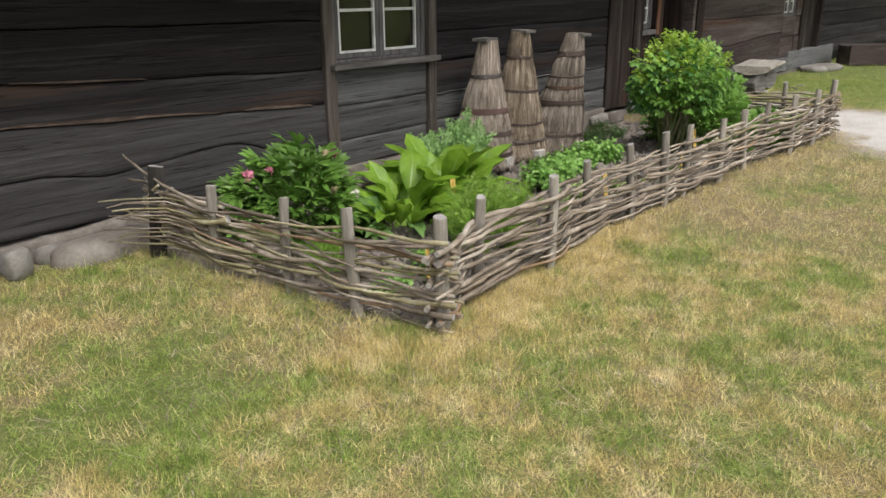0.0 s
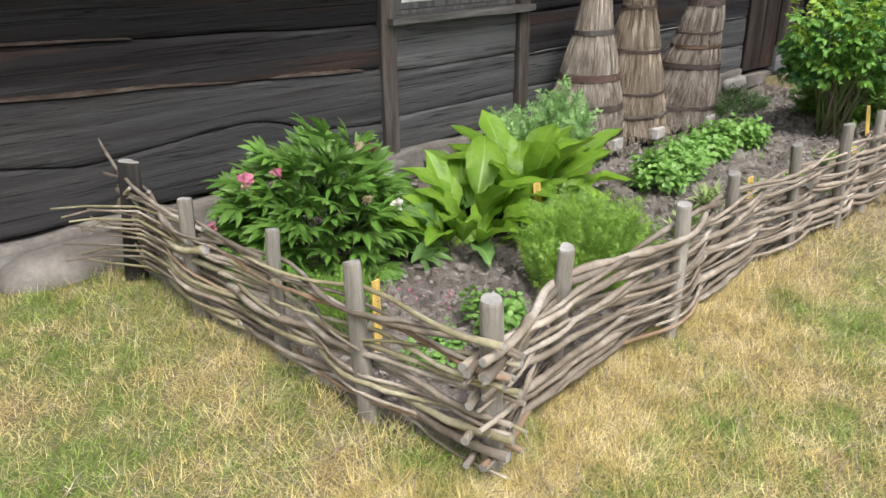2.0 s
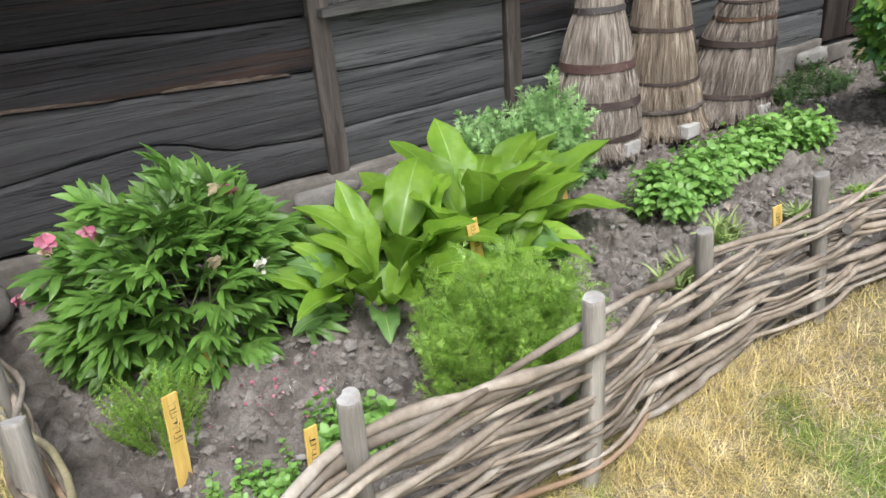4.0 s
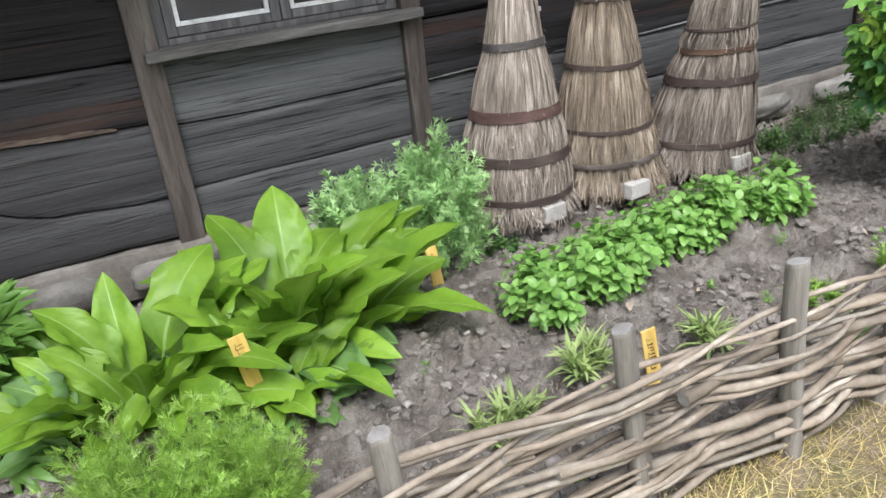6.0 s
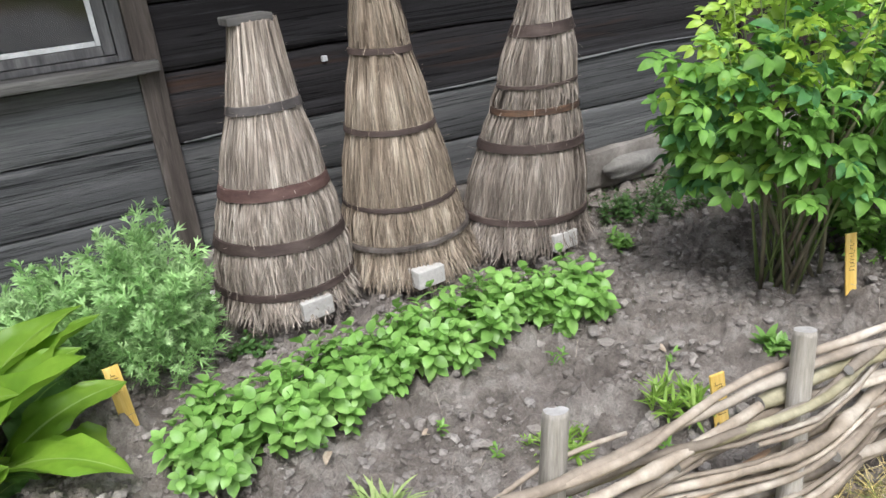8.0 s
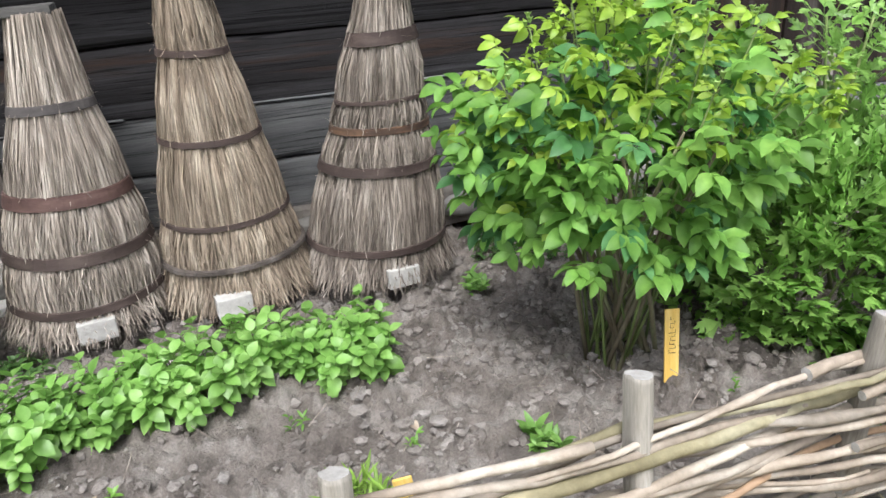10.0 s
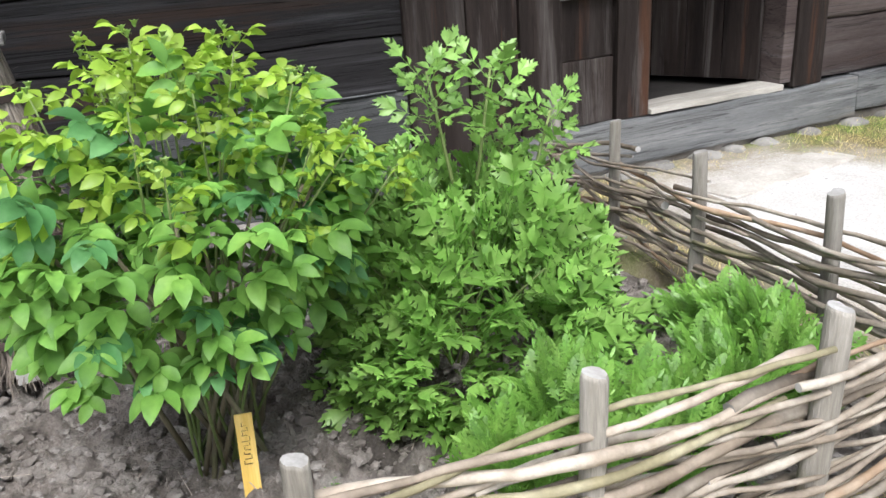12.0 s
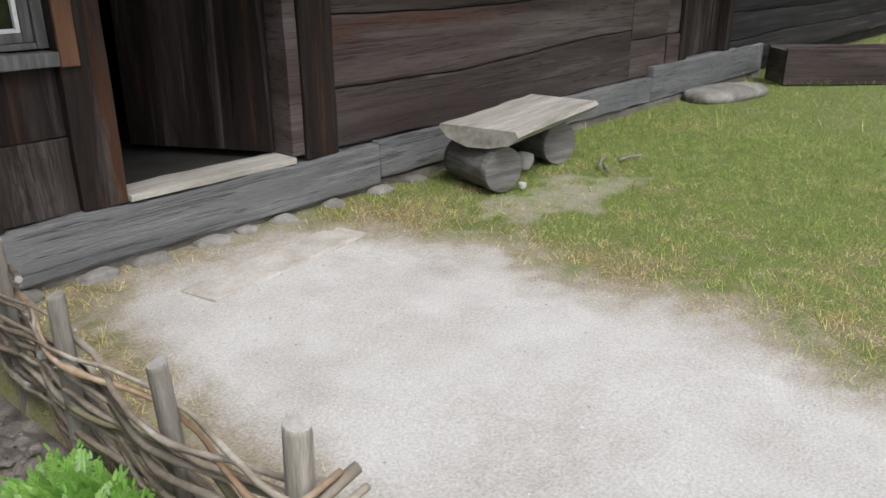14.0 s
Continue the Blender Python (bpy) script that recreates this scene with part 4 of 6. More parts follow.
# ---- wattle fence ----
def post_mesh(height, r, seed, mat="post"):
    rng = random.Random(seed)
    sides, verts, faces = 12, [], []
    zs = [-0.12, 0.0, height * 0.35, height * 0.7, height - 0.012, height]
    for i, z in enumerate(zs):
        rr = r * (1.06 - 0.1 * max(z, 0) / height) * (0.93 if i == 5 else 1)
        for k in range(sides):
            th = 2 * math.pi * k / sides
            q = rr * (1 + 0.06 * math.sin(3 * th + seed) + 0.03 * rng.uniform(-1, 1))
            notch = 0.75 if (k == seed % sides and i >= 2) else 1
            verts.append((q * math.cos(th) * notch + 0.012 * math.sin(z * 5 + seed), q * math.sin(th) * notch, z + (0.006 * math.sin(th + seed) if i >= 4 else 0)))
    n = len(zs)
    for i in range(n - 1):
        for k in range(sides):
            k2 = (k + 1) % sides
            faces.append((i * sides + k, i * sides + k2, (i + 1) * sides + k2, (i + 1) * sides + k))
    faces.append(tuple((n - 1) * sides + k for k in range(sides)))
    me = mesh_data("post", verts, faces, M[mat])
    me.polygons.foreach_set("use_smooth", [True] * (len(faces) - 1) + [False])
    me.materials.append(M["post_end"])
    me.polygons[len(faces) - 1].material_index = 1
    return me


FRONT = [(2.125, 1.945), (2.604, 2.08), (3.275, 2.065), (3.8, 2.152), (4.383, 2.154), (4.896, 2.13), (5.359, 2.14), (5.97, 2.115), (6.55, 2.15), (7.12, 2.13), (7.67, 2.06), (8.23, 2.0), (8.87, 2.01)]
SIDE = [(2.125, 1.945), (2.02, 2.465), (2.003, 2.937), (1.92, 3.49), (1.92, 4.08)]
FAR_SIDE = [(8.87, 2.01), (8.868, 2.532), (8.885, 3.115), (8.93, 3.668), (8.96, 4.18)]
HEIGHTS = [0.57, 0.545, 0.535, 0.525, 0.545, 0.56, 0.555, 0.525, 0.53, 0.53, 0.555, 0.56, 0.6]
fence = thing("wattle_fence", (2.1, 1.95, 0), "low woven wattle fence of grey branches round the garden bed", "fence")
O = Vector((2.1, 1.95, 0))


def add_post(p, h, r, seed, mat="post", label=""):
    lean = pose(0, 0, 0, (seed * 37 % 7) - 3, (seed * 53 % 7) - 3, seed * 31 % 360)
    top = lean @ Vector((0.012 * math.sin(h * 5 + seed), 0, h))
    foot = Vector((p[0] - top.x, p[1] - top.y, h - top.z))
    part("post", post_mesh(h, r, seed, mat), fence, label, Matrix.Translation(foot - O) @ lean)


for k, p in enumerate(FRONT):
    add_post(p, HEIGHTS[k], (0.034 if k == 0 else 0.031) if k in (0, 12) else 0.026 + 0.002 * (k % 3), k + 1)
for k, p in enumerate(SIDE[1:]):
    add_post(p, (0.545, 0.525, 0.52, 0.55)[k], (0.031, 0.027, 0.033, 0.05)[k], k + 21, "post_dark" if k == 3 else "post", "dark weathered end post" if k == 3 else "")
for k, p in enumerate(FAR_SIDE[1:]):
    add_post(p, (0.54, 0.54, 0.555, 0.61)[k], (0.026, 0.028, 0.025, 0.03)[k], k + 31)


def line_point(line, s):
    """The place s posts along a line of posts, and the direction across it."""
    i = max(0, min(int(math.floor(s)), len(line) - 2))
    a, b = Vector(line[i]), Vector(line[i + 1])
    d = (b - a).normalized()
    return a + (b - a) * (s - i), Vector((-d.y, d.x))


def rod(line, s0, s1, z0, z1, parity, r0, r1, seed, mat="rod", amp=0.04, droop=0.012):
    rng = random.Random(seed)
    n = max(8, int((s1 - s0) * 9))
    pts, radii = [], []
    ph = rng.uniform(0, 9)
    for i in range(n + 1):
        u = i / n
        s = s0 + (s1 - s0) * u
        p, c = line_point(line, s)
        side = amp * math.cos(math.pi * s) * (1 if parity else -1)
        z = z0 + (z1 - z0) * u + droop * math.sin(s * 1.7 + ph) + 0.0045 * math.sin(s * 6.1 + ph * 2) + 0.003 * rng.uniform(-1, 1)
        kink = 0.003 * rng.uniform(-1, 1)
        q = p + c * (side + kink + 0.008 * math.sin(s * 4 + ph))
        pts.append(Vector((q.x, q.y, max(z, 0.012))) - O)
        radii.append((r0 + (r1 - r0) * u) * (1 + 0.06 * math.sin(i * 1.9 + ph) + 0.08 * rng.uniform(-1, 1) + (0.35 if rng.random() < 0.06 else 0.0)))
    part("rod", tube_mesh("rod", pts, radii, M[mat], 7, M["post_end"]), fence)


def weave(line, layers, top, seed, long=(2.2, 4.6), thick=(0.0065, 0.0175), droop=0.006, lichen=0.06):
    rng = random.Random(seed)
    last = len(line) - 1
    for j in range(layers):
        z = 0.035 + (top - 0.035) * j / (layers - 1)
        s = -0.12 - rng.uniform(0, 0.1)
        k = 0
        shift = rng.uniform(0, 1.5)
        while s < last - 0.1:
            e = min(s + rng.uniform(*long) - (shift if k == 0 else 0), last + rng.uniform(0.08, 0.25))
            if last - e < 0.7:
                e = last + rng.uniform(0.08, 0.25)
            r = rng.uniform(*thick)
            flip = rng.random() < 0.5
            ra, rb = (r, r * 0.6) if flip else (r * 0.6, r)
            dz = rng.uniform(-0.07, 0.07) * min(1.0, z / 0.14)
            rod(line, s, e, z + rng.uniform(-0.015, 0.015) - dz, z + dz + rng.uniform(-0.015, 0.015), j % 2 == 0, ra, rb, rng.randrange(10 ** 6),
                "rod_red" if rng.random() < 0.03 else "rod_lichen" if rng.random() < lichen else "rod", 0.03 + rng.uniform(-0.003, 0.012), droop)
            s = e - rng.uniform(0.1, 0.45)
            k += 1


weave(FRONT, 22, 0.42, 5, (2.6, 5.2))
rod(SIDE, 2.6, 4.75, 0.3, 0.56, True, 0.012, 0.006, 77)
rod(SIDE, 2.9, 4.6, 0.36, 0.42, False, 0.012, 0.007, 78)
rod(SIDE, 2.2, 4.7, 0.12, 0.16, False, 0.014, 0.009, 79)
weave(SIDE, 19, 0.42, 9, (2.6, 4.5), lichen=0.55)
tip_rng = random.Random(19)
for k in range(13):
    # thin rod ends that reach past the dark end post
    z = 0.08 + 0.026 * k if k < 5 else 0.22 + 0.022 * (k - 5)
    x1, y1 = 1.5 + tip_rng.uniform(0.0, 0.28), 4.22 + tip_rng.uniform(-0.1, 0.05)
    ends = [Vector((2.0 + tip_rng.uniform(-0.02, 0.04), 3.0, z - 0.03)), Vector((1.95 - 0.05 * (k % 2), 3.55, z)), Vector((1.87, 3.92, z + 0.01)), Vector((x1 * 0.5 + 0.92, 4.1, z + 0.005)), Vector((x1, y1, z + tip_rng.uniform(-0.03, 0.04)))]
    r = tip_rng.uniform(0.007, 0.012)
    pts = []
    for i in range(len(ends) - 1):
        pts += [ends[i].lerp(ends[i + 1], u) - O for u in (0.0, 0.5)]
    pts.append(ends[-1] - O)
    part("rod", tube_mesh("rod", pts, [r * (1 - 0.06 * i) for i in range(len(pts))], M["rod" if k % 3 else "rod_lichen"], 7, M["post_end"]), fence)
weave(FAR_SIDE, 19, 0.4, 13, (2.6, 4.5), (0.0075, 0.014), 0.005)

# ---- straw beehives ----
def ring_mesh(name, prof_r, z, h, t, lean, back, mat, sides=36, wob=0.0, seed=0):
    """A hoop round the hive: a flat band of the height h and thickness t."""
    verts, faces = [], []
    for k in range(sides):
        th = 2 * math.pi * k / sides
        dz = wob * math.sin(th + seed)
        for rr2, zz in ((0.0, -h / 2), (t, -h / 2 + t * 0.3), (t, h / 2 - t * 0.3), (0.0, h / 2)):
            r = prof_r(z + zz) + rr2 + 0.003 * math.sin(3 * th + seed)
            verts.append((lean * (z + zz) + r * math.cos(th), back * (z + zz) + r * math.sin(th), z + zz + dz))
    for k in range(sides):
        k2 = (k + 1) % sides
        for j in range(4):
            j2 = (j + 1) % 4
            faces.append((k * 4 + j, k2 * 4 + j, k2 * 4 + j2, k * 4 + j2))
    return mesh_data(name, verts, faces, M[mat])


def skep(loc, top, zs, rs, lean, back, hoops, cord, seed, straw, label):
    hive = thing("straw_beehive", loc, label, "beehive", "straw beehives by the wall")
    z_end = zs[-1]

    def prof(z):
        return float(np.interp(z, zs, rs))

    # core
    sides, verts, faces = 28, [], []
    steps = np.linspace(zs[0] + 0.03, z_end, 16)
    for z in steps:
        for k in range(sides):
            th = 2 * math.pi * k / sides
            r = prof(z) - 0.008
            verts.append((lean * z + r * math.cos(th), back * z + r * math.sin(th), z))
    for i in range(len(steps) - 1):
        for k in range(sides):
            k2 = (k + 1) % sides
            faces.append((i * sides + k, i * sides + k2, (i + 1) * sides + k2, (i + 1) * sides + k))
    faces.append(tuple(range(sides))[::-1])
    faces.append(tuple((len(steps) - 1) * sides + k for k in range(sides)))
    part("body", mesh_data("body", verts, faces, M[straw], True), hive)
    # straw stalks, tier by tier
    rng = np.random.RandomState(seed)
    tiers = sorted([h[0] for h in hoops] + [zs[0] - 0.01, z_end])
    out_v = []
    for lo, hi in zip(tiers[:-1], tiers[1:]):
        n = int(7600 * (hi - lo) * (prof(lo) + prof(hi)) * 2.6) + 60
        th = rng.uniform(0, 2 * np.pi, n)
        top_z = hi + 0.012 + rng.uniform(-0.35, 0.02, n) * (hi - lo) * (rng.rand(n) < 0.6)
        bot_z = lo + rng.uniform(-0.045, 0.05, n) if lo > zs[0] else lo + rng.normal(0.0, 0.024, n) - 0.012
        length = top_z - bot_z
        lift = 0.004 + 0.024 * rng.rand(n) ** 1.3
        drift = rng.normal(0, 0.11, n)
        w = 0.0014 + 0.0018 * rng.rand(n)
        twist = rng.uniform(-1.2, 1.2, n)
        rows = []
        for u in (0.0, 0.5, 1.0):
            z = top_z - length * u
            flare = (0.016 * u * u if lo > zs[0] else 0.042 * u * u) * rng.uniform(0.3, 1.4, n)
            swell = 0.01 * np.sin(np.pi * np.clip((z - lo) / (hi - lo), 0, 1)) if lo > zs[0] else 0.0
            r = np.interp(z, zs, rs) + swell + lift * (0.25 + 0.75 * np.sin(np.pi * min(u + 0.25, 1.0))) + flare
            t2 = th + drift * u
            c = np.stack([lean * z + r * np.cos(t2), back * z + r * np.sin(t2), z], -1)
            s = np.stack([-np.sin(t2 + twist), np.cos(t2 + twist), 0 * z], -1) * (w * (1.0 if u < 1 else 0.5))[:, None]
            rows += [c - s, c + s]
        out_v.append(np.stack(rows, 1))
    v = np.concatenate(out_v, 0)
    n = len(v)
    k = np.arange(n)[:, None] * 6
    f = np.concatenate([k + np.array([[0, 1, 3, 2]]), k + np.array([[2, 3, 5, 4]])], 0)
    part("straw_thatch", bulk_mesh("straw_thatch", v.reshape(-1, 3), f, M[straw]), hive, "layered dry straw stalks")["kind"] = "stuff"
    # stray stalks that stick out
    m = 520
    th, z = rng.uniform(0, 2 * np.pi, m), rng.uniform(0.1, z_end - 0.05, m)
    r = np.interp(z, zs, rs)
    b = np.stack([lean * z + r * np.cos(th), back * z + r * np.sin(th), z], -1)
    d = np.stack([np.cos(th + rng.normal(0, 0.7, m)) * 0.6, np.sin(th + rng.normal(0, 0.7, m)) * 0.6, rng.uniform(-1.0, 0.4, m)], -1)
    e = b + d * rng.uniform(0.02, 0.075, m)[:, None]
    s = np.stack([-np.sin(th), np.cos(th), 0 * th], -1) * 0.0013
    b = b + np.stack([np.cos(th), np.sin(th), 0 * th], -1) * 0.012
    e = e + np.stack([np.cos(th), np.sin(th), 0 * th], -1) * 0.016
    v = np.stack([b - s, b + s, e + s, e - s], 1).reshape(-1, 3)
    part("stray_straw", bulk_mesh("stray_straw", v, np.arange(m)[:, None] * 4 + np.array([[0, 1, 2, 3]]), M[straw]), hive)["kind"] = "stuff"
    for q, (z, h, t, mat) in enumerate(hoops):
        part("hoop", ring_mesh("hoop", lambda zz: prof(zz) + 0.025, z, h, t, lean, back, mat, wob=0.006, seed=q + seed), hive, {"hoop": "brown bentwood hoop", "hoop_tan": "tan-patched bentwood hoop", "hoop_red": "reddish wide bentwood hoop", "hoop_grey": "grey-brown bentwood hoop", "trim": "pale bent-stick hoop"}[mat])
    part("cord", ring_mesh("cord", lambda zz: prof(zz) + 0.004, cord, 0.014, 0.007, lean, back, "hoop", seed=3), hive, "cord round the neck")
    part("cap", box_mesh("cap", lean * top - 0.09, lean * top + 0.085, back * top - 0.09, back * top + 0.085, top - 0.03, top, M["trim_h"], 0.005, 0.006, 3, seed), hive, "small grey wooden cap board", pose(0, 0, 0, (seed % 3) - 1, 2 - seed % 4, 0))
    return hive


def hive_stand(x, y, seed):
    st = thing("hive_stand", (x, y, 0), "pale worn boards on short stakes under a straw beehive", "stand", "stands under the beehives")
    part("board", box_mesh("board", -0.075, 0.06, -0.42, 0.28, -0.03, 0.05, M["stone_pale"], 0.006, 0.005, 6, seed), st, "pale weathered cross board", pose(0.06, 0, 0.005, 0, 0, 8))
    part("board", box_mesh("board", -0.31, 0.26, -0.05, 0.05, -0.04, -0.002, M["stone_pale"], 0.006, 0.005, 6, seed + 1), st, "", pose(0, 0.02, 0.005, 0, 0, -6))
    for dx, dy in ((0.08, -0.26), (-0.22, 0.0), (0.2, 0.0), (0.02, 0.2)):
        part("stake", tube_mesh("stake", [(0, 0, -0.24), (0, 0, -0.045)], [0.026, 0.024], M["trim"], 8), st, "", Matrix.Translation((dx, dy, 0.005)))
    return st


hoop_a = [(0.79, 0.035, 0.006, "hoop_grey"), (0.475, 0.05, 0.007, "hoop_red"), (0.27, 0.045, 0.007, "hoop"), (0.08, 0.032, 0.007, "hoop")]
hoop_b = [(0.93, 0.026, 0.006, "hoop"), (0.615, 0.024, 0.006, "hoop"), (0.3, 0.02, 0.007, "hoop"), (0.13, 0.022, 0.014, "trim")]
hoop_c = [(0.935, 0.05, 0.006, "hoop"), (0.7, 0.015, 0.006, "hoop"), (0.59, 0.028, 0.006, "hoop_tan"), (0.44, 0.038, 0.007, "hoop"), (0.115, 0.03, 0.008, "hoop")]
ZB = 0.012
skep((5.362, 4.21, ZB), 1.13, [-0.01, 0.05, 0.25, 0.45, 0.75, 0.97, 1.0, 1.1], [0.285, 0.27, 0.245, 0.2, 0.128, 0.08, 0.066, 0.072], 0.05, -0.02, hoop_a, 1.0, 3, "straw", "grey straw cone beehive bound with wide brown hoops")
skep((5.94, 4.21, ZB), 1.185, [-0.01, 0.05, 0.25, 0.57, 0.88, 1.04, 1.07, 1.16], [0.29, 0.275, 0.235, 0.178, 0.11, 0.085, 0.07, 0.072], -0.02, -0.03, hoop_b, 1.06, 5, "straw_gold", "tall golden straw cone beehive with thin hoops")
skep((6.53, 4.15, ZB), 1.14, [-0.01, 0.05, 0.25, 0.43, 0.57, 0.9, 1.0, 1.04, 1.12], [0.292, 0.278, 0.246, 0.215, 0.172, 0.118, 0.085, 0.07, 0.072], 0.075, -0.155, hoop_c, 1.03, 8, "straw", "straw cone beehive with many brown hoops and a board cap")
for k, (x, y) in enumerate(((5.29, 4.31), (5.785, 4.28), (6.45, 4.24))):
    hive_stand(x, y, k * 5 + 40)
# ---- bench by the door ----
bench = thing("log_bench", (11.8, 3.68, 0), "rough bench of a split log slab resting on two log rounds", "bench")
bverts, bfaces, rows = [], [], 14
prof = [(0.0, 0.0), (0.55, 0.0), (0.57, -0.03), (0.5, -0.09), (0.36, -0.13), (0.2, -0.13), (0.06, -0.09), (-0.015, -0.03)]
for i in range(rows + 1):
    x = 0.13 + 1.34 * i / rows
    for j, (yy, zz) in enumerate(prof):
        bverts.append((x + 0.02 * noise.noise(Vector((j * 1.3, i * 0.0, 3))) * (1 if i in (0, rows) else 0), yy + 0.022 * noise.noise(Vector((x * 2.5, j, 0))), 0.42 + zz + 0.008 * noise.noise(Vector((x * 4, j * 1.7, 5)))))
kk = len(prof)
for i in range(rows):
    for j in range(kk):
        bfaces.append((i * kk + j, i * kk + (j + 1) % kk, (i + 1) * kk + (j + 1) % kk, (i + 1) * kk + j))
bfaces += [tuple(range(kk))[::-1], tuple(rows * kk + j for j in range(kk))]
part("seat", mesh_data("seat", bverts, bfaces, M["pale_wood"]), bench, "split log slab, flat side up", pose(0, 0, 0, 0, 0, 9))
for k, xx in enumerate((0.27, 1.16)):
    pts = [(0.0, 0.12 + 0.06 * q, 0) for q in range(9)]
    me = tube_mesh("log_round", pts, [0.15 + 0.006 * math.sin(q * 2.1 + k) for q in range(9)], M["round"], 18, M["trim_h"])
    part("log_round", me, bench, "short grey log round lying under the seat", pose(0, 0, 0, 0, 0, 9) @ pose(xx - 0.1, 0.02, 0.145, 0, 0, -24))
rock("stone", (0.1, 0.07, 0.07), 51, "stone_pale", "pale fieldstone lying under the log bench", "stone", (12.62, 4.12, 0.04), 20, group="stones under the bench")
rock("stone", (0.08, 0.06, 0.06), 52, "stone", "grey fieldstone lying under the log bench", "stone", (12.42, 4.2, 0.03), 60, group="stones under the bench")
rock("stone", (0.03, 0.028, 0.025), 53, "stone_pale", "small pale stone lying in the grass", "stone", (12.15, 3.8, 0.015), 60)
for k, (x, y, L, a) in enumerate(((13.05, 3.72, 0.3, 20), (13.3, 3.62, 0.24, -15), (12.9, 3.6, 0.2, 40))):
    tagged(new("stick", tube_mesh("stick", [(-L / 2, 0, 0), (0, 0.01, 0.01), (L / 2, 0, 0)], [0.01, 0.012, 0.008], M["trim_h"], 7)), "broken piece of pale wood lying on the ground", "wood piece", "wood pieces by the bench").matrix_basis = pose(x, y, 0.015, 0, 0, a)

# stone slabs before the doors, and a dark trough along the wall
rock("stone_slab", (0.7, 0.3, 0.1), 61, "stone", "broad pale stone step before the far door", "step", (16.6, 4.22, 0.02), -10, rough=0.12)
slab = tagged(new("stone_slab", box_mesh("stone_slab", -0.56, 0.56, -0.12, 0.12, -0.08, 0.008, M["slab"], 0.012, 0.03, 12, 63)), "flat pale stone sunk in the path by the threshold", "step")
slab.matrix_basis = pose(10.33, 4.0, -0.017, 0, 0, 7.5)
trough = thing("trough", (17.75, 3.98, 0), "dark old wooden trough on the grass", "trough")
turn = pose(0, 0, 0, 0, 0, -46)
part("side", box_mesh("side", 0, 1.7, 0, 0.04, 0.0, 0.42, M["log_brown"], 0.006, 0.006, 8, 1), trough, "", turn)
part("side", box_mesh("side", 0, 1.7, 0.46, 0.5, 0.0, 0.42, M["log_brown"], 0.006, 0.006, 8, 2), trough, "", turn)
part("end", box_mesh("end", 0.002, 0.04, 0.042, 0.458, 0.0, 0.4, M["log_brown"], 0.004, 0.004, 3, 3), trough, "", turn)
part("end", box_mesh("end", 1.66, 1.698, 0.042, 0.458, 0.0, 0.4, M["log_brown"], 0.004, 0.004, 3, 4), trough, "", turn)
part("bottom", box_mesh("bottom", 0.042, 1.658, 0.042, 0.458, 0.02, 0.3, M["inside"], 0.004, 0.004, 3, 5), trough, "", turn)
rock("pale_stone", (0.11, 0.07, 0.05), 66, "stone_pale", "white stone lying on the edge of the trough", "stone", (18.6, 3.35, 0.34), 20)
# ---- plants: leaf shapes ----
def blade_grid(L, W, arch=0.0, fold=0.15, nl=4, nw=2, base=0.08, power=0.8, wave=0.0, tip=0.02, seed=0, peak=0.45):
    """One leaf along +x, face up: a grid bent along its length, folded at the rib."""
    vs = []
    for i in range(nl + 1):
        u = i / nl
        shape = math.sin(math.pi * min(1, u ** (math.log(0.5) / math.log(peak)))) ** power if 0 < u < 1 else 0
        half = W / 2 * max(shape, base if i == 0 else 0, tip if i == nl else 0)
        ang = arch * u
        x = L * (math.sin(ang) / arch if abs(arch) > 1e-3 else u)
        z = -L * ((1 - math.cos(ang)) / arch if abs(arch) > 1e-3 else 0)
        for j in range(nw + 1):
            v = 2 * j / nw - 1
            vs.append((x, half * v, z + abs(v) * half * fold + wave * half * math.sin(u * 15 + j * 2.1 + seed) * abs(v)))
    fs = [(i * (nw + 1) + j, (i + 1) * (nw + 1) + j, (i + 1) * (nw + 1) + j + 1, i * (nw + 1) + j + 1) for i in range(nl) for j in range(nw)]
    return np.array(vs), np.array(fs)


def place(shape, m):
    v, f = shape
    a = np.array(m)
    return v @ a[:3, :3].T + a[:3, 3], f


def join(shapes):
    vs, fs, k = [], [], 0
    for v, f in shapes:
        vs.append(v)
        fs.append(f + k)
        k += len(v)
    return np.concatenate(vs), np.concatenate(fs)


def thin_stem(L, w):
    """A flat narrow stalk along +x with a keel, for leaf stalks."""
    v = np.array([(0, -w, 0), (0, w, 0), (0, 0, -1.4 * w), (L, -w * 0.6, 0), (L, w * 0.6, 0), (L, 0, -w)])
    return v, np.array([(0, 3, 4, 1), (1, 4, 5, 2), (2, 5, 3, 0)])


def axes(d, up=(0, 0, 1), roll=0.0):
    """A turn that lays +x along d with +z near up."""
    d = Vector(d).normalized()
    y = Vector(up).cross(d)
    if y.length < 0.05:
        y = Vector((0, 1, 0))
    y.normalize()
    z = d.cross(y)
    m = Matrix((d, y, z)).transposed().to_4x4()
    return m @ pose(0, 0, 0, roll, 0, 0)


def leaf_mesh(name, shape, mat):
    return bulk_mesh(name, shape[0], shape[1], M[mat], True)


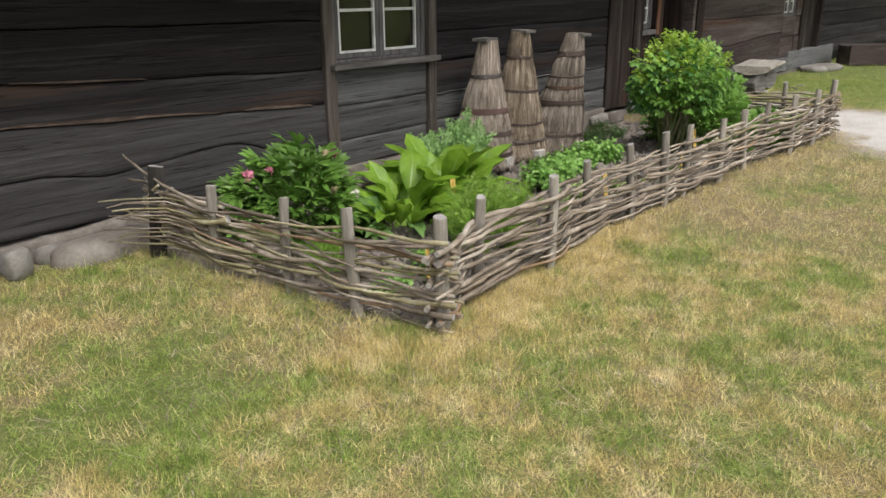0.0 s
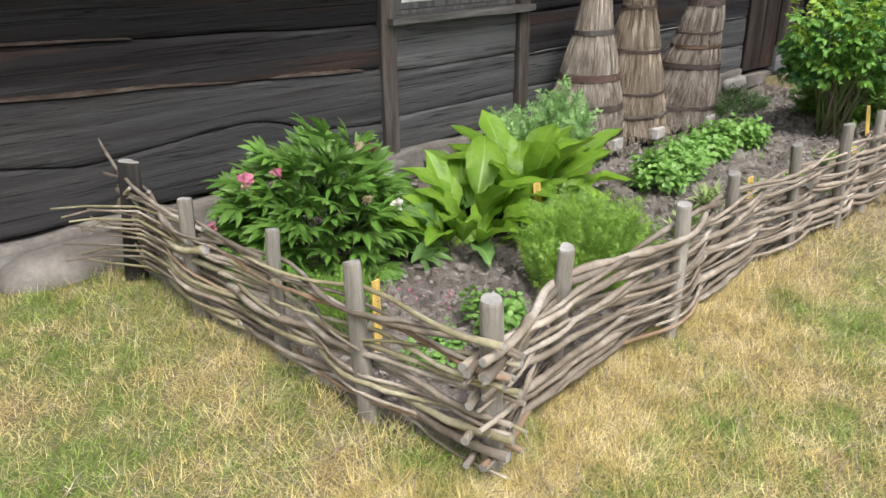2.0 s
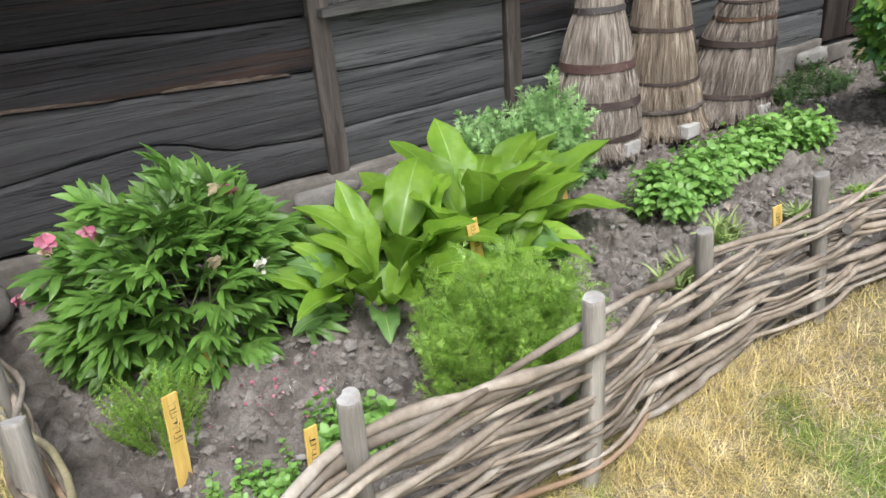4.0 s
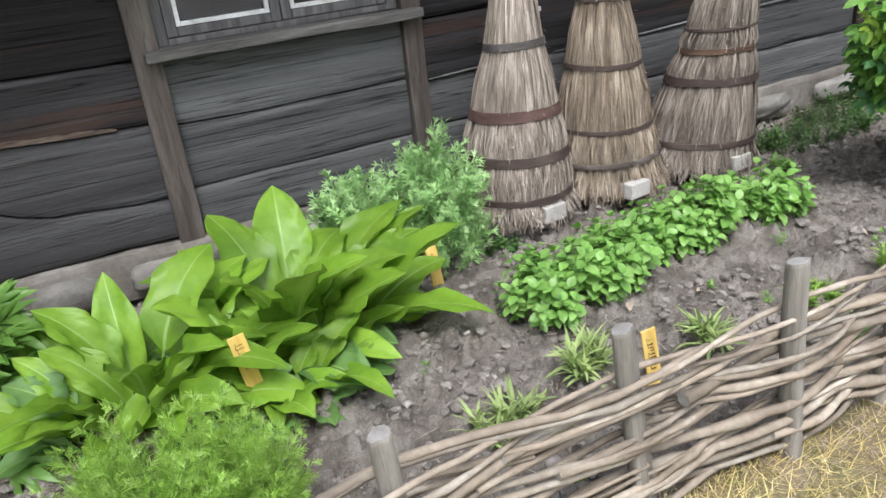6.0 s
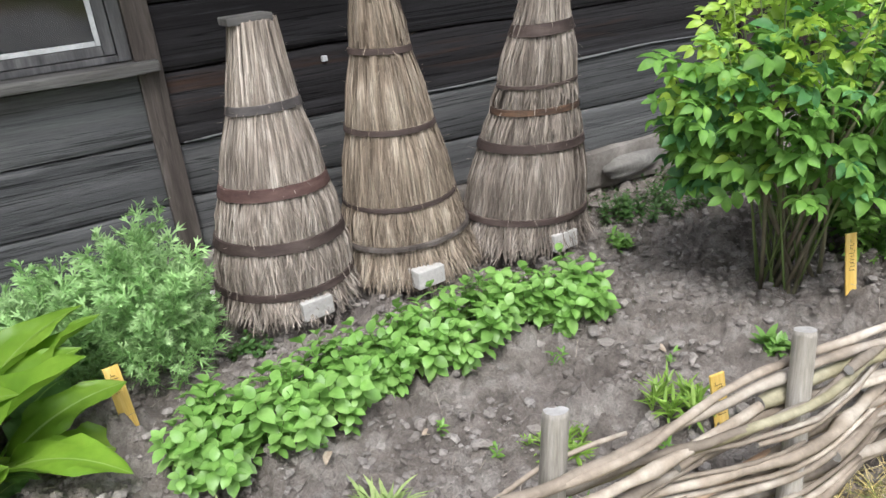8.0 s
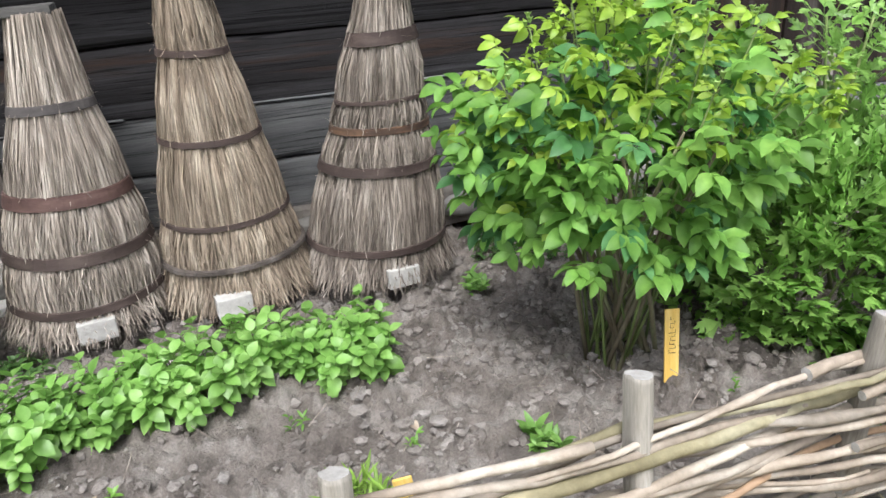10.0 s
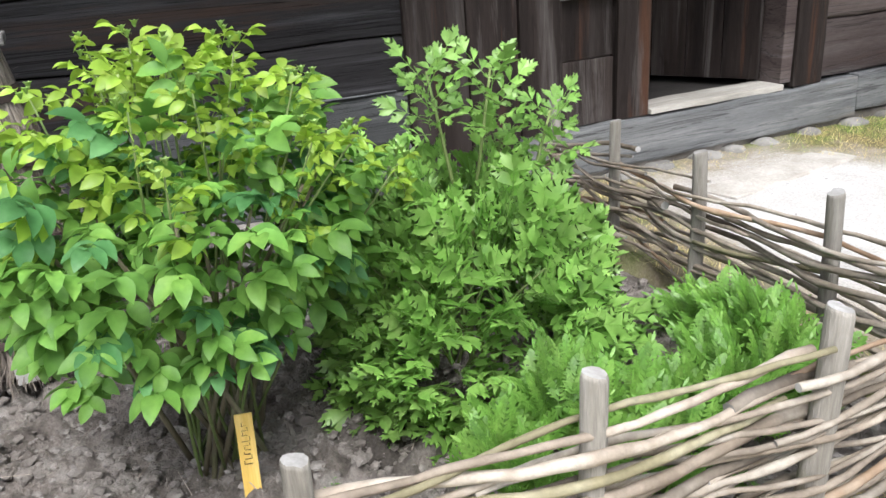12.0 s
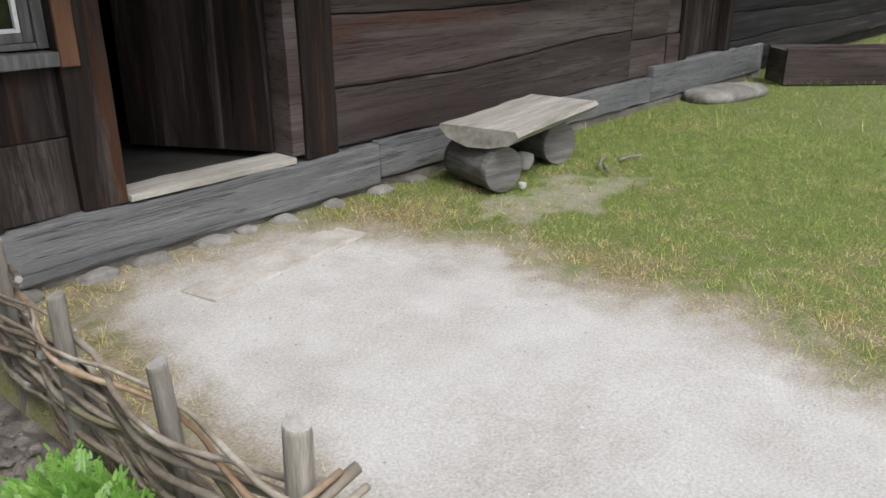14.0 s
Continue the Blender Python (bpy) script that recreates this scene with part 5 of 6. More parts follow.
def fill(plant, name, kinds, spots, limit=290, label=""):
    """Leaves of a plant: the first ones singly, the rest joined. kinds: (shape, mesh); spots: (kind, matrix)."""
    rest = {}
    for k, (kind, m) in enumerate(spots):
        shape, me = kinds[kind]
        if k < limit:
            part(name, me, plant, label, m)
        else:
            rest.setdefault(me.materials[0].name, []).append(place(shape, m))
    for key, shapes in rest.items():
        v, f = join(shapes)
        ob = part("leaves", bulk_mesh("leaves", v, f, bpy.data.materials[key], True), plant)
        ob["kind"] = "stuff"


def soil_z(x, y):
    return float(bed_height(np.array(x), np.array(y)))


def dome_spots(rng, n, rx, ry, h, z0, kinds, shell=0.55, droop=0.3, scale=(0.8, 1.2), nkinds=None, rise=0.8, waist=1.0, face=0.0):
    """Places over and inside a rounded crown with an uneven outline; nearest to the viewer's side first."""
    spots = []
    for _ in range(n):
        a = rng.uniform(0, 2 * math.pi)
        e = math.asin(rng.uniform(-0.15, 1.0))
        bump = 0.86 + 0.28 * noise.noise(Vector((math.cos(a) * 1.7, math.sin(a) * 1.7, e * 2 + rx * 9)))
        r = (shell + (1 - shell) * rng.random() ** 0.5) * bump
        p = Vector((rx * r * math.cos(a) * math.cos(e), ry * r * math.sin(a) * math.cos(e), z0 + (h - z0) * r * max(math.sin(e), -0.1)))
        thin = min(1.0, waist + (1 - waist) * 2.2 * max(0.0, math.sin(e)))
        p.x, p.y = p.x * thin, p.y * thin
        d = Vector((math.cos(a) * math.cos(e), math.sin(a) * math.cos(e), math.sin(e) * rise + rng.uniform(-0.3, 0.35) - droop))
        d += Vector((rng.uniform(-0.5, 0.5), rng.uniform(-0.5, 0.5), 0))
        s = rng.uniform(*scale)
        spots.append((p, d, s, rng.uniform(-28, 28), (face * math.cos(a), face * math.sin(a) - 0.25, 1)))
    spots.sort(key=lambda q: q[0].y - 0.6 * q[0].z)
    out = []
    for p, d, s, roll, up in spots:
        out.append((rng.randrange(nkinds or len(kinds)), Matrix.Translation(p) @ axes(d, up, roll) @ Matrix.Scale(s, 4), p))
    return out


def stems(plant, name, ends, r, mat, label="", base=0.05, seed=0, lift=0.5):
    rng = random.Random(seed)
    for e in ends:
        b = Vector((rng.uniform(-base, base), rng.uniform(-base, base), -0.03))
        mid = b.lerp(Vector(e), 0.5) + Vector((rng.uniform(-0.03, 0.03), rng.uniform(-0.03, 0.03), (e[2]) * 0.08 * lift * 2))
        pts = [b, b.lerp(mid, 0.5) + Vector((rng.uniform(-0.01, 0.01), rng.uniform(-0.01, 0.01), 0)), mid, mid.lerp(Vector(e), 0.55), Vector(e)]
        part(name, tube_mesh(name, pts, [r, r * 0.9, r * 0.8, r * 0.65, r * 0.45], M[mat], 6), plant, label)


# peony: groups of narrow leaflets
def peony_leaf(seed):
    rng = random.Random(seed)
    shapes = [thin_stem(0.1, 0.0018)]
    for k, (x, a) in enumerate(((0.1, 0), (0.1, 34), (0.1, -36), (0.065, 58), (0.065, -60), (0.05, 22), (0.05, -24), (0.085, 16), (0.085, -14))):
        L = rng.uniform(0.075, 0.11)
        shapes.append(place(blade_grid(L, 0.026, rng.uniform(0.3, 0.9), 0.35, 4, 2, 0.1, 0.9), pose(x, 0, 0.0008 * k, 0, rng.uniform(-12, 8), a + rng.uniform(-6, 6))))
    return join(shapes)


def peony(x, y):
    rng = random.Random(11)
    pl = thing("peony_bush", (x, y, soil_z(x, y)), "dense dark green peony bush with a few fading blooms", "plant")
    kinds = [(s, leaf_mesh("leaf", s, "peony")) for s in (peony_leaf(k) for k in range(5))]
    spots = dome_spots(rng, 460, 0.5, 0.42, 0.66, 0.08, kinds, 0.4, 0.05, (0.95, 1.4))
    fill(pl, "leaf", kinds, [(k, m) for k, m, p in spots])
    ends = [(0.36 * math.cos(a), 0.3 * math.sin(a), 0.36) for a in np.linspace(0, 6.1, 12)]
    stems(pl, "stem", ends, 0.006, "stem", seed=3, base=0.09)
    for k, (dx, dy, dz, mat, r) in enumerate(((-0.44, -0.12, 0.58, "petal_pink", 0.04), (-0.32, -0.17, 0.59, "petal_pink", 0.034), (-0.46, -0.14, 0.55, "petal_cream", 0.03), (0.18, -0.22, 0.62, "petal_pink", 0.036), (0.14, -0.2, 0.63, "petal_cream", 0.036), (0.05, -0.38, 0.43, "petal_cream", 0.04), (0.2, -0.4, 0.38, "petal_white", 0.042), (-0.56, 0.0, 0.36, "petal_pink", 0.028))):
        fl = part("bloom", leaf_mesh("bloom", join([place(blade_grid(r * 0.5, r * 0.4, 1.2, 0.5, 3, 2, 0.3, 0.6, 0.25, 0.4, q), pose(0, 0, 0.002 * q, 0, -70, q * 90)) for q in range(4)]), mat), pl, {"petal_pink": "wilting pink bloom", "petal_cream": "fading cream bloom", "petal_white": "white drooping bloom"}[mat], pose(dx, dy, dz, 50, 10, k * 40))
        for q in range(10):
            part("petal", leaf_mesh("petal", blade_grid(r, r * 0.8, 0.9, 0.5, 3, 2, 0.3, 0.6, 0.25, 0.4, q), mat), fl, "", pose(0, 0, 0.002 * q, 0, -15 - 45 * (q % 3) / 2, q * 47))


peony(2.68, 3.72)


# elecampane: big upright leaves
def big_leaf(seed):
    rng = random.Random(seed)
    L, W = (rng.uniform(0.3, 0.46), rng.uniform(0.115, 0.165)) if seed < 14 else (rng.uniform(0.2, 0.28), rng.uniform(0.13, 0.18))
    arch, stalk = rng.uniform(0.5, 1.9), rng.uniform(0.08, 0.2)
    nl = 12
    v, f = blade_grid(L, W, arch, rng.uniform(0.2, 0.55), nl, 8, 0.05, 0.72, 0.28 if seed < 14 else 0.36, 0.02, seed, 0.47)
    v = v.reshape(nl + 1, 9, 3)
    v[:, 3, 1] = v[:, 4, 1] - np.linspace(0.005, 0.0012, nl + 1)
    v[:, 5, 1] = v[:, 4, 1] + np.linspace(0.005, 0.0012, nl + 1)
    v[:, 3:6, 2] = v[:, 4:5, 2]
    v = v.reshape(-1, 3) + np.array([stalk, 0, 0])
    sv, sf = thin_stem(stalk + 0.004, 0.0055)
    nf = len(f)
    allv, allf = join([(v, f), (sv, sf)])
    me = bulk_mesh("leaf", allv, allf, M["inula" if seed < 14 else "inula_low"], True)
    me.materials.append(M["midrib"])
    index = np.zeros(len(allf), np.int32)
    index[:nf].reshape(nl, 8)[:, 3:5] = 1
    index[nf:] = 1
    me.polygons.foreach_set("material_index", index)
    return me


BIG = [big_leaf(k) for k in range(22)]


def elecampane(x, y, n, spread, seed, tall, label):
    rng = random.Random(seed)
    pl = thing("broad_leaved_herb", (x, y, soil_z(x, y)), label, "plant", "clumps of broad-leaved herb")
    for k in range(n):
        a = 2.39996 * k + rng.uniform(-0.3, 0.3)
        q = (k / n) ** 0.6
        b = Vector((spread * q * math.cos(a), spread * 0.7 * q * math.sin(a), -0.01))
        up = 1.9 - 1.3 * q + rng.uniform(-0.3, 0.3)
        d = Vector((math.cos(a) * (1.2 - 0.35 * up) + 0.15, math.sin(a) * (1.2 - 0.35 * up), up))
        s = tall * rng.uniform(0.72, 1.08) * (1.08 - 0.3 * q)
        part("leaf", BIG[14 + rng.randrange(8) if q > 0.62 and rng.random() < 0.75 else rng.randrange(14)], pl, "", Matrix.Translation(b) @ axes(d, (0, -0.2, 1), rng.uniform(-30, 30)) @ Matrix.Scale(s, 4))


elecampane(3.43, 3.43, 54, 0.3, 5, 1.24, "clump of big upright bright green pointed leaves")
elecampane(3.96, 3.57, 54, 0.28, 8, 1.42, "clump of tall broad bright green leaves with pale ribs")
elecampane(3.84, 3.24, 36, 0.2, 9, 0.78, "low broad green leaves spreading over the earth")
elecampane(4.04, 3.4, 24, 0.15, 12, 0.74, "low broad green leaves drooping on the earth")


# feathery herbs
def feather(seed, L=0.3, hairs=80, hair=0.035, w=0.0011, stem_w=0.0016, spread=0.8, broad=False):
    rng = random.Random(seed)
    shapes = [thin_stem(L, stem_w)]
    for k in range(hairs):
        u = 0.2 + 0.8 * (k + rng.random()) / hairs
        a = rng.uniform(0, 360)
        h = hair * rng.uniform(0.5, 1.25) * (1.15 - 0.4 * u)
        d = Vector((rng.uniform(0.3, 1.0), spread * math.cos(radians(a)), spread * math.sin(radians(a))))
        m = Matrix.Translation((L * u, 0, 0)) @ axes(d, (0.3, 0.2, 1), rng.uniform(0, 180))
        if broad:
            shapes.append(place(blade_grid(h, w * 8, 0.3, 0.2, 2, 2, 0.3, 0.6), m))
            for s in (32, -32):
                shapes.append(place(blade_grid(h * 0.6, w * 6, 0.3, 0.2, 2, 2, 0.4, 0.6), m @ pose(h * 0.35, 0, 0, 0, 0, s)))
        else:
            v = np.array([(0, -w, 0), (h * 0.6, -w, h * 0.06), (h * 0.6, w, h * 0.06), (0, w, 0), (h, 0.3 * w, 0), (h, -0.3 * w, 0)])
            shapes.append(place((v, np.array([(0, 1, 2, 3), (1, 5, 4, 2)])), m))
    return join(shapes)


def bushy(name, label, x, y, rx, ry, h, n, shapes, mat, seed, scale=(0.8, 1.15), z0=0.0, limit=290, group="", wood="stem"):
    rng = random.Random(seed)
    pl = thing(name, (x, y, soil_z(x, y)), label, "plant", group)
    kinds = [(s, leaf_mesh("sprig", s, mat)) for s in shapes]
    spots = []
    for _ in range(n):
        a, q = rng.uniform(0, 6.283), rng.random() ** 0.5
        bump = 0.85 + 0.3 * noise.noise(Vector((math.cos(a) * 1.5, math.sin(a) * 1.5, seed)))
        p = Vector((rx * 0.75 * q * bump * math.cos(a), ry * 0.75 * q * bump * math.sin(a), z0 + rng.uniform(0.0, 0.62) * h * (1 - 0.45 * q * q)))
        d = Vector((0.55 * q * math.cos(a) + rng.uniform(-0.25, 0.25), 0.55 * q * math.sin(a) + rng.uniform(-0.25, 0.25), 0.85))
        spots.append((rng.randrange(len(kinds)), Matrix.Translation(p) @ axes(d, (rng.uniform(-1, 1), -1, 0.2), rng.uniform(0, 360)) @ Matrix.Scale(rng.uniform(*scale), 4), p))
    spots.sort(key=lambda s: s[2].y - 0.6 * s[2].z)
    fill(pl, "sprig", kinds, [(k, m) for k, m, p in spots], limit)
    return pl


def plume(seed, L=0.2):
    """A soft plume of thread-fine forked leaves."""
    rng = random.Random(seed)
    shapes = [thin_stem(L, 0.0012)]
    for k in range(24):
        u = 0.15 + 0.85 * (k + rng.random()) / 24
        a = rng.uniform(0, 6.283)
        h = 0.05 * rng.uniform(0.6, 1.2) * (1.1 - 0.5 * u)
        d = Vector((rng.uniform(0.5, 1.1), 0.95 * math.cos(a), 0.95 * math.sin(a)))
        m = Matrix.Translation((L * u, 0, 0)) @ axes(d, (0.3, 0.2, 1), rng.uniform(0, 180))
        for x0, ll, turn in ((0, 1.0, 0), (0.3, 0.6, 35), (0.3, 0.6, -35), (0.55, 0.5, 42), (0.55, 0.5, -42), (0.75, 0.4, rng.choice((-30, 30)))):
            w, g = 0.0012, h * ll
            v = np.array([(0, -w, 0), (g, -0.4 * w, 0), (g, 0.4 * w, 0), (0, w, 0)])
            shapes.append(place((v, np.array([(0, 1, 2, 3)])), m @ pose(h * x0, 0, 0, 0, rng.uniform(-20, 20), turn)))
    return join(shapes)


DILL = [plume(k) for k in range(6)]
bushy("feathery_herb", "soft cushion of fine feathery bright green herb", 3.4, 2.6, 0.39, 0.31, 0.56, 430, DILL, "dill", 21, (0.55, 1.15))
WORM = [feather(k + 20, 0.22, 30, 0.065, 0.0011, 0.002, 0.8, True) for k in range(5)]
bushy("wormwood", "silvery grey-green wormwood bush against the wall", 4.8, 3.98, 0.18, 0.2, 0.82, 180, WORM, "wormwood", 23)
bushy("wormwood", "smaller silvery wormwood bush against the wall", 4.45, 4.08, 0.18, 0.18, 0.6, 130, WORM, "wormwood", 24)
HYSSOP = [feather(k + 40, 0.16, 70, 0.016, 0.0016, 0.0014, 0.7) for k in range(4)]
bushy("small_shrub_herb", "thin upright twiggy green herb beside a yellow marker", 2.38, 3.05, 0.16, 0.14, 0.3, 90, HYSSOP, "dill", 26)


# mint and balm: leafy shoots
def shoot(seed, H, leaf_l, pairs, w=0.62):
    """A leafy shoot along +x: its stalk, its leaf shape, and the places of its leaves."""
    rng = random.Random(seed)
    leaf = blade_grid(leaf_l, leaf_l * w, rng.uniform(0.4, 0.9), 0.25, 4, 2, 0.15, 0.75, 0.05, 0.04, seed)
    spots = []
    for k in range(pairs):
        u = 0.25 + 0.75 * k / max(1, pairs - 1)
        for s in (0, 180):
            size = (1.05 - 0.5 * abs(u - 0.6)) * rng.uniform(0.8, 1.15)
            turn = (90 * (k % 2)) + s + rng.uniform(-15, 15)
            tiltup = 6 + 40 * max(0, u - 0.75) / 0.25
            spots.append(Matrix.Translation((H * u, 0, 0)) @ pose(0, 0, 0, turn, 0, 0) @ pose(0, 0, 0, 0, 0, 90 - tiltup) @ pose(0, 0, 0, rng.uniform(78, 102), 0, 0) @ Matrix.Scale(size, 4))
    return thin_stem(H, 0.0018), leaf, spots


MINT = [shoot(k, 0.16, 0.055, 6, 0.7) for k in range(6)]


def herb_row(name, label, spine, width, h, n, shapes, mat, seed, limit=290, scale=(0.75, 1.15), spread=0.0):
    rng = random.Random(seed)
    c = Vector((sum(p[0] for p in spine) / len(spine), sum(p[1] for p in spine) / len(spine), 0))
    pl = thing(name, c, label, "plant")
    leafy = len(shapes[0]) == 3
    kinds = [(s, leaf_mesh("leaf", s, mat)) for s in ([q[1] for q in shapes] if leafy else shapes)]
    spots, stalks = [], []
    for _ in range(n):
        t = rng.uniform(0, len(spine) - 1.001)
        i = int(t)
        p = Vector(spine[i]).lerp(Vector(spine[i + 1]), t - i)
        wob = width * (0.75 + 0.5 * noise.noise(Vector((t * 2.3, seed, 0))))
        o = rng.uniform(-1, 1)
        q = Vector((p.x + rng.uniform(-0.06, 0.06), p.y + o * wob))
        hh = h * (0.75 + 0.5 * noise.noise(Vector((q.x * 3, q.y * 3, seed)))) * (1 - 0.35 * o * o)
        b = Vector((q.x, q.y, soil_z(q.x, q.y) + max(0, hh - 0.15) * rng.uniform(0.2, 1.0))) - c
        d = Vector((rng.uniform(-0.35, 0.35), 0.5 * o + rng.uniform(-0.25, 0.25), 1))
        turn = 360.0
        if spread:
            d += Vector((rng.uniform(-spread, spread), rng.uniform(-spread, 0.5 * spread), 0))
            turn = 70.0
        kind = rng.randrange(len(kinds))
        m = Matrix.Translation(b) @ axes(d, (0, -0.6, 1) if spread else (0, -1, 0.3), rng.uniform(-turn / 2, turn / 2)) @ Matrix.Scale(rng.uniform(*scale), 4)
        if leafy:
            stalks.append(place(shapes[kind][0], m))
            spots += [(kind, m @ q, m @ q.to_translation()) for q in shapes[kind][2]]
        else:
            spots.append((kind, m, b))
    spots.sort(key=lambda s: s[2].y - 0.9 * s[2].z)
    fill(pl, "leaf" if leafy else "shoot", kinds, [(k, m) for k, m, p in spots], limit)
    if stalks:
        v, f = join(stalks)
        part("stalk", bulk_mesh("stalk", v, f, M["stem"], True), pl, "thin green stalks")["kind"] = "stuff"
    return pl


herb_row("mint_patch", "long low row of bright green mint on the earth", [(4.75, 3.17), (5.12, 3.23), (5.55, 3.38), (6.0, 3.4), (6.33, 3.36)], 0.17, 0.24, 330, MINT, "mint", 31)
BALM = [shoot(k + 60, 0.11, 0.042, 5, 0.75) for k in range(5)]
herb_row("balm_plant", "small bushy green balm beside a yellow marker", [(2.72, 2.62), (2.92, 2.62)], 0.12, 0.16, 70, BALM, "mint", 33)
herb_row("low_herb", "low spreading green herb by the fence corner", [(2.32, 2.62), (2.5, 2.6), (2.62, 2.64)], 0.09, 0.08, 60, [shoot(k + 80, 0.06, 0.028, 4, 0.8) for k in range(4)], "mint", 34)
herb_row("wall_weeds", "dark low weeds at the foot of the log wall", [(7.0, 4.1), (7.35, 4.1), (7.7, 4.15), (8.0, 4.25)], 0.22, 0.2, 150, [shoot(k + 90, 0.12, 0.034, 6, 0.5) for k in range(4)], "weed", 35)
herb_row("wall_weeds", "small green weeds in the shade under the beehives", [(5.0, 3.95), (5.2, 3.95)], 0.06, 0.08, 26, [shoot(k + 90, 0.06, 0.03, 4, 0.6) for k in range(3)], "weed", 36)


# pale narrow-leaved herbs and little seedlings
def rosette(seed, n, L, W, arch=1.0, up=0.9):
    rng = random.Random(seed)
    shapes = []
    for k in range(n):
        a = 137.5 * k + rng.uniform(-15, 15)
        shapes.append(place(blade_grid(L * rng.uniform(0.6, 1.1), W * rng.uniform(0.8, 1.2), arch * rng.uniform(0.6, 1.3), 0.3, 5, 2, 0.2, 0.7), pose(0, 0, 0.05 * rng.random(), 0, -20 - 60 * rng.random() * up, a)))
    return join(shapes)


def small_plant(name, label, x, y, count, r, shape_args, mat, seed, group=""):
    rng = random.Random(seed)
    pl = thing(name, (x, y, soil_z(x, y)), label, "plant", group)
    kinds = [leaf_mesh("tuft", rosette(seed * 10 + k, *shape_args), mat) for k in range(3)]
    for k in range(count):
        a, q = rng.uniform(0, 6.283), r * rng.random() ** 0.5
        part("tuft", kinds[k % 3], pl, "", pose(q * math.cos(a), q * math.sin(a), -0.005, rng.uniform(-15, 15), rng.uniform(-15, 15), rng.uniform(0, 360)) @ Matrix.Scale(rng.uniform(0.7, 1.15), 4))


for k, (x, y, c) in enumerate(((4.36, 2.66, 8), (4.71, 2.75, 8), (5.14, 2.68, 7))):
    small_plant("pale_herb", "straggly pale green herb with narrow drooping leaves", x, y, c, 0.09, (15, 0.15, 0.0125, 1.0, 1.25), "sage", 40 + k, "pale herbs by the fence")
small_plant("seedling_cushion", "small flat cushion of fresh green leaves", 5.73, 2.71, 14, 0.09, (14, 0.05, 0.01, 0.5, 0.8), "dill", 50, "seedling cushions")
small_plant("seedling_cushion", "small round cushion of bright green leaves", 6.09, 2.61, 14, 0.08, (16, 0.075, 0.009, 0.4, 1.1), "dill", 51, "seedling cushions")
small_plant("seedling_cushion", "small leafy green seedling on bare earth", 6.62, 2.72, 6, 0.06, (11, 0.07, 0.024, 0.8, 0.9), "mint", 52, "seedling cushions")
small_plant("weed_tuft", "little green weed on the earth", 6.87, 3.86, 5, 0.06, (9, 0.06, 0.022, 0.8, 0.8), "mint", 53, "weeds on the earth")
small_plant("weed_tuft", "little green weed on the earth", 6.85, 3.78, 4, 0.05, (9, 0.055, 0.02, 0.8, 0.7), "mint", 54, "weeds on the earth")
small_plant("weed_tuft", "little green weed by the fence", 7.55, 2.4, 5, 0.08, (9, 0.06, 0.014, 0.8, 0.9), "tansy", 55, "weeds on the earth")
small_plant("weed_tuft", "grassy weed by the fence", 5.55, 2.4, 6, 0.05, (9, 0.1, 0.006, 0.6, 1.2), "tansy", 56, "weeds on the earth")
for k in range(14):
    rng2 = random.Random(300 + k)
    small_plant("weed_tuft", "tiny weed on the bare earth", rng2.uniform(4.2, 7.4), rng2.uniform(2.35, 3.1), 2, 0.03, (7, 0.035, 0.01, 0.8, 0.8), "tansy", 70 + k, "weeds on the earth")


# rose shrub: canes with five-part leaves
def rose_leaf(seed, size=1.0):
    rng = random.Random(seed)
    shapes = [thin_stem(0.1 * size, 0.0016)]
    for k, (x, a) in enumerate(((0.1, 0), (0.085, 56), (0.085, -56), (0.042, 70), (0.042, -70))):
        L = rng.uniform(0.068, 0.09) * size
        shapes.append(place(blade_grid(L, L * 0.54, rng.uniform(0.4, 1.2), 0.42, 5, 2, 0.15, 0.75, 0.08, 0.03, k), pose(x * size, 0, 0.0006 * k, rng.uniform(-25, 25), rng.uniform(-12, 24), a + rng.uniform(-8, 8))))
    return join(shapes)


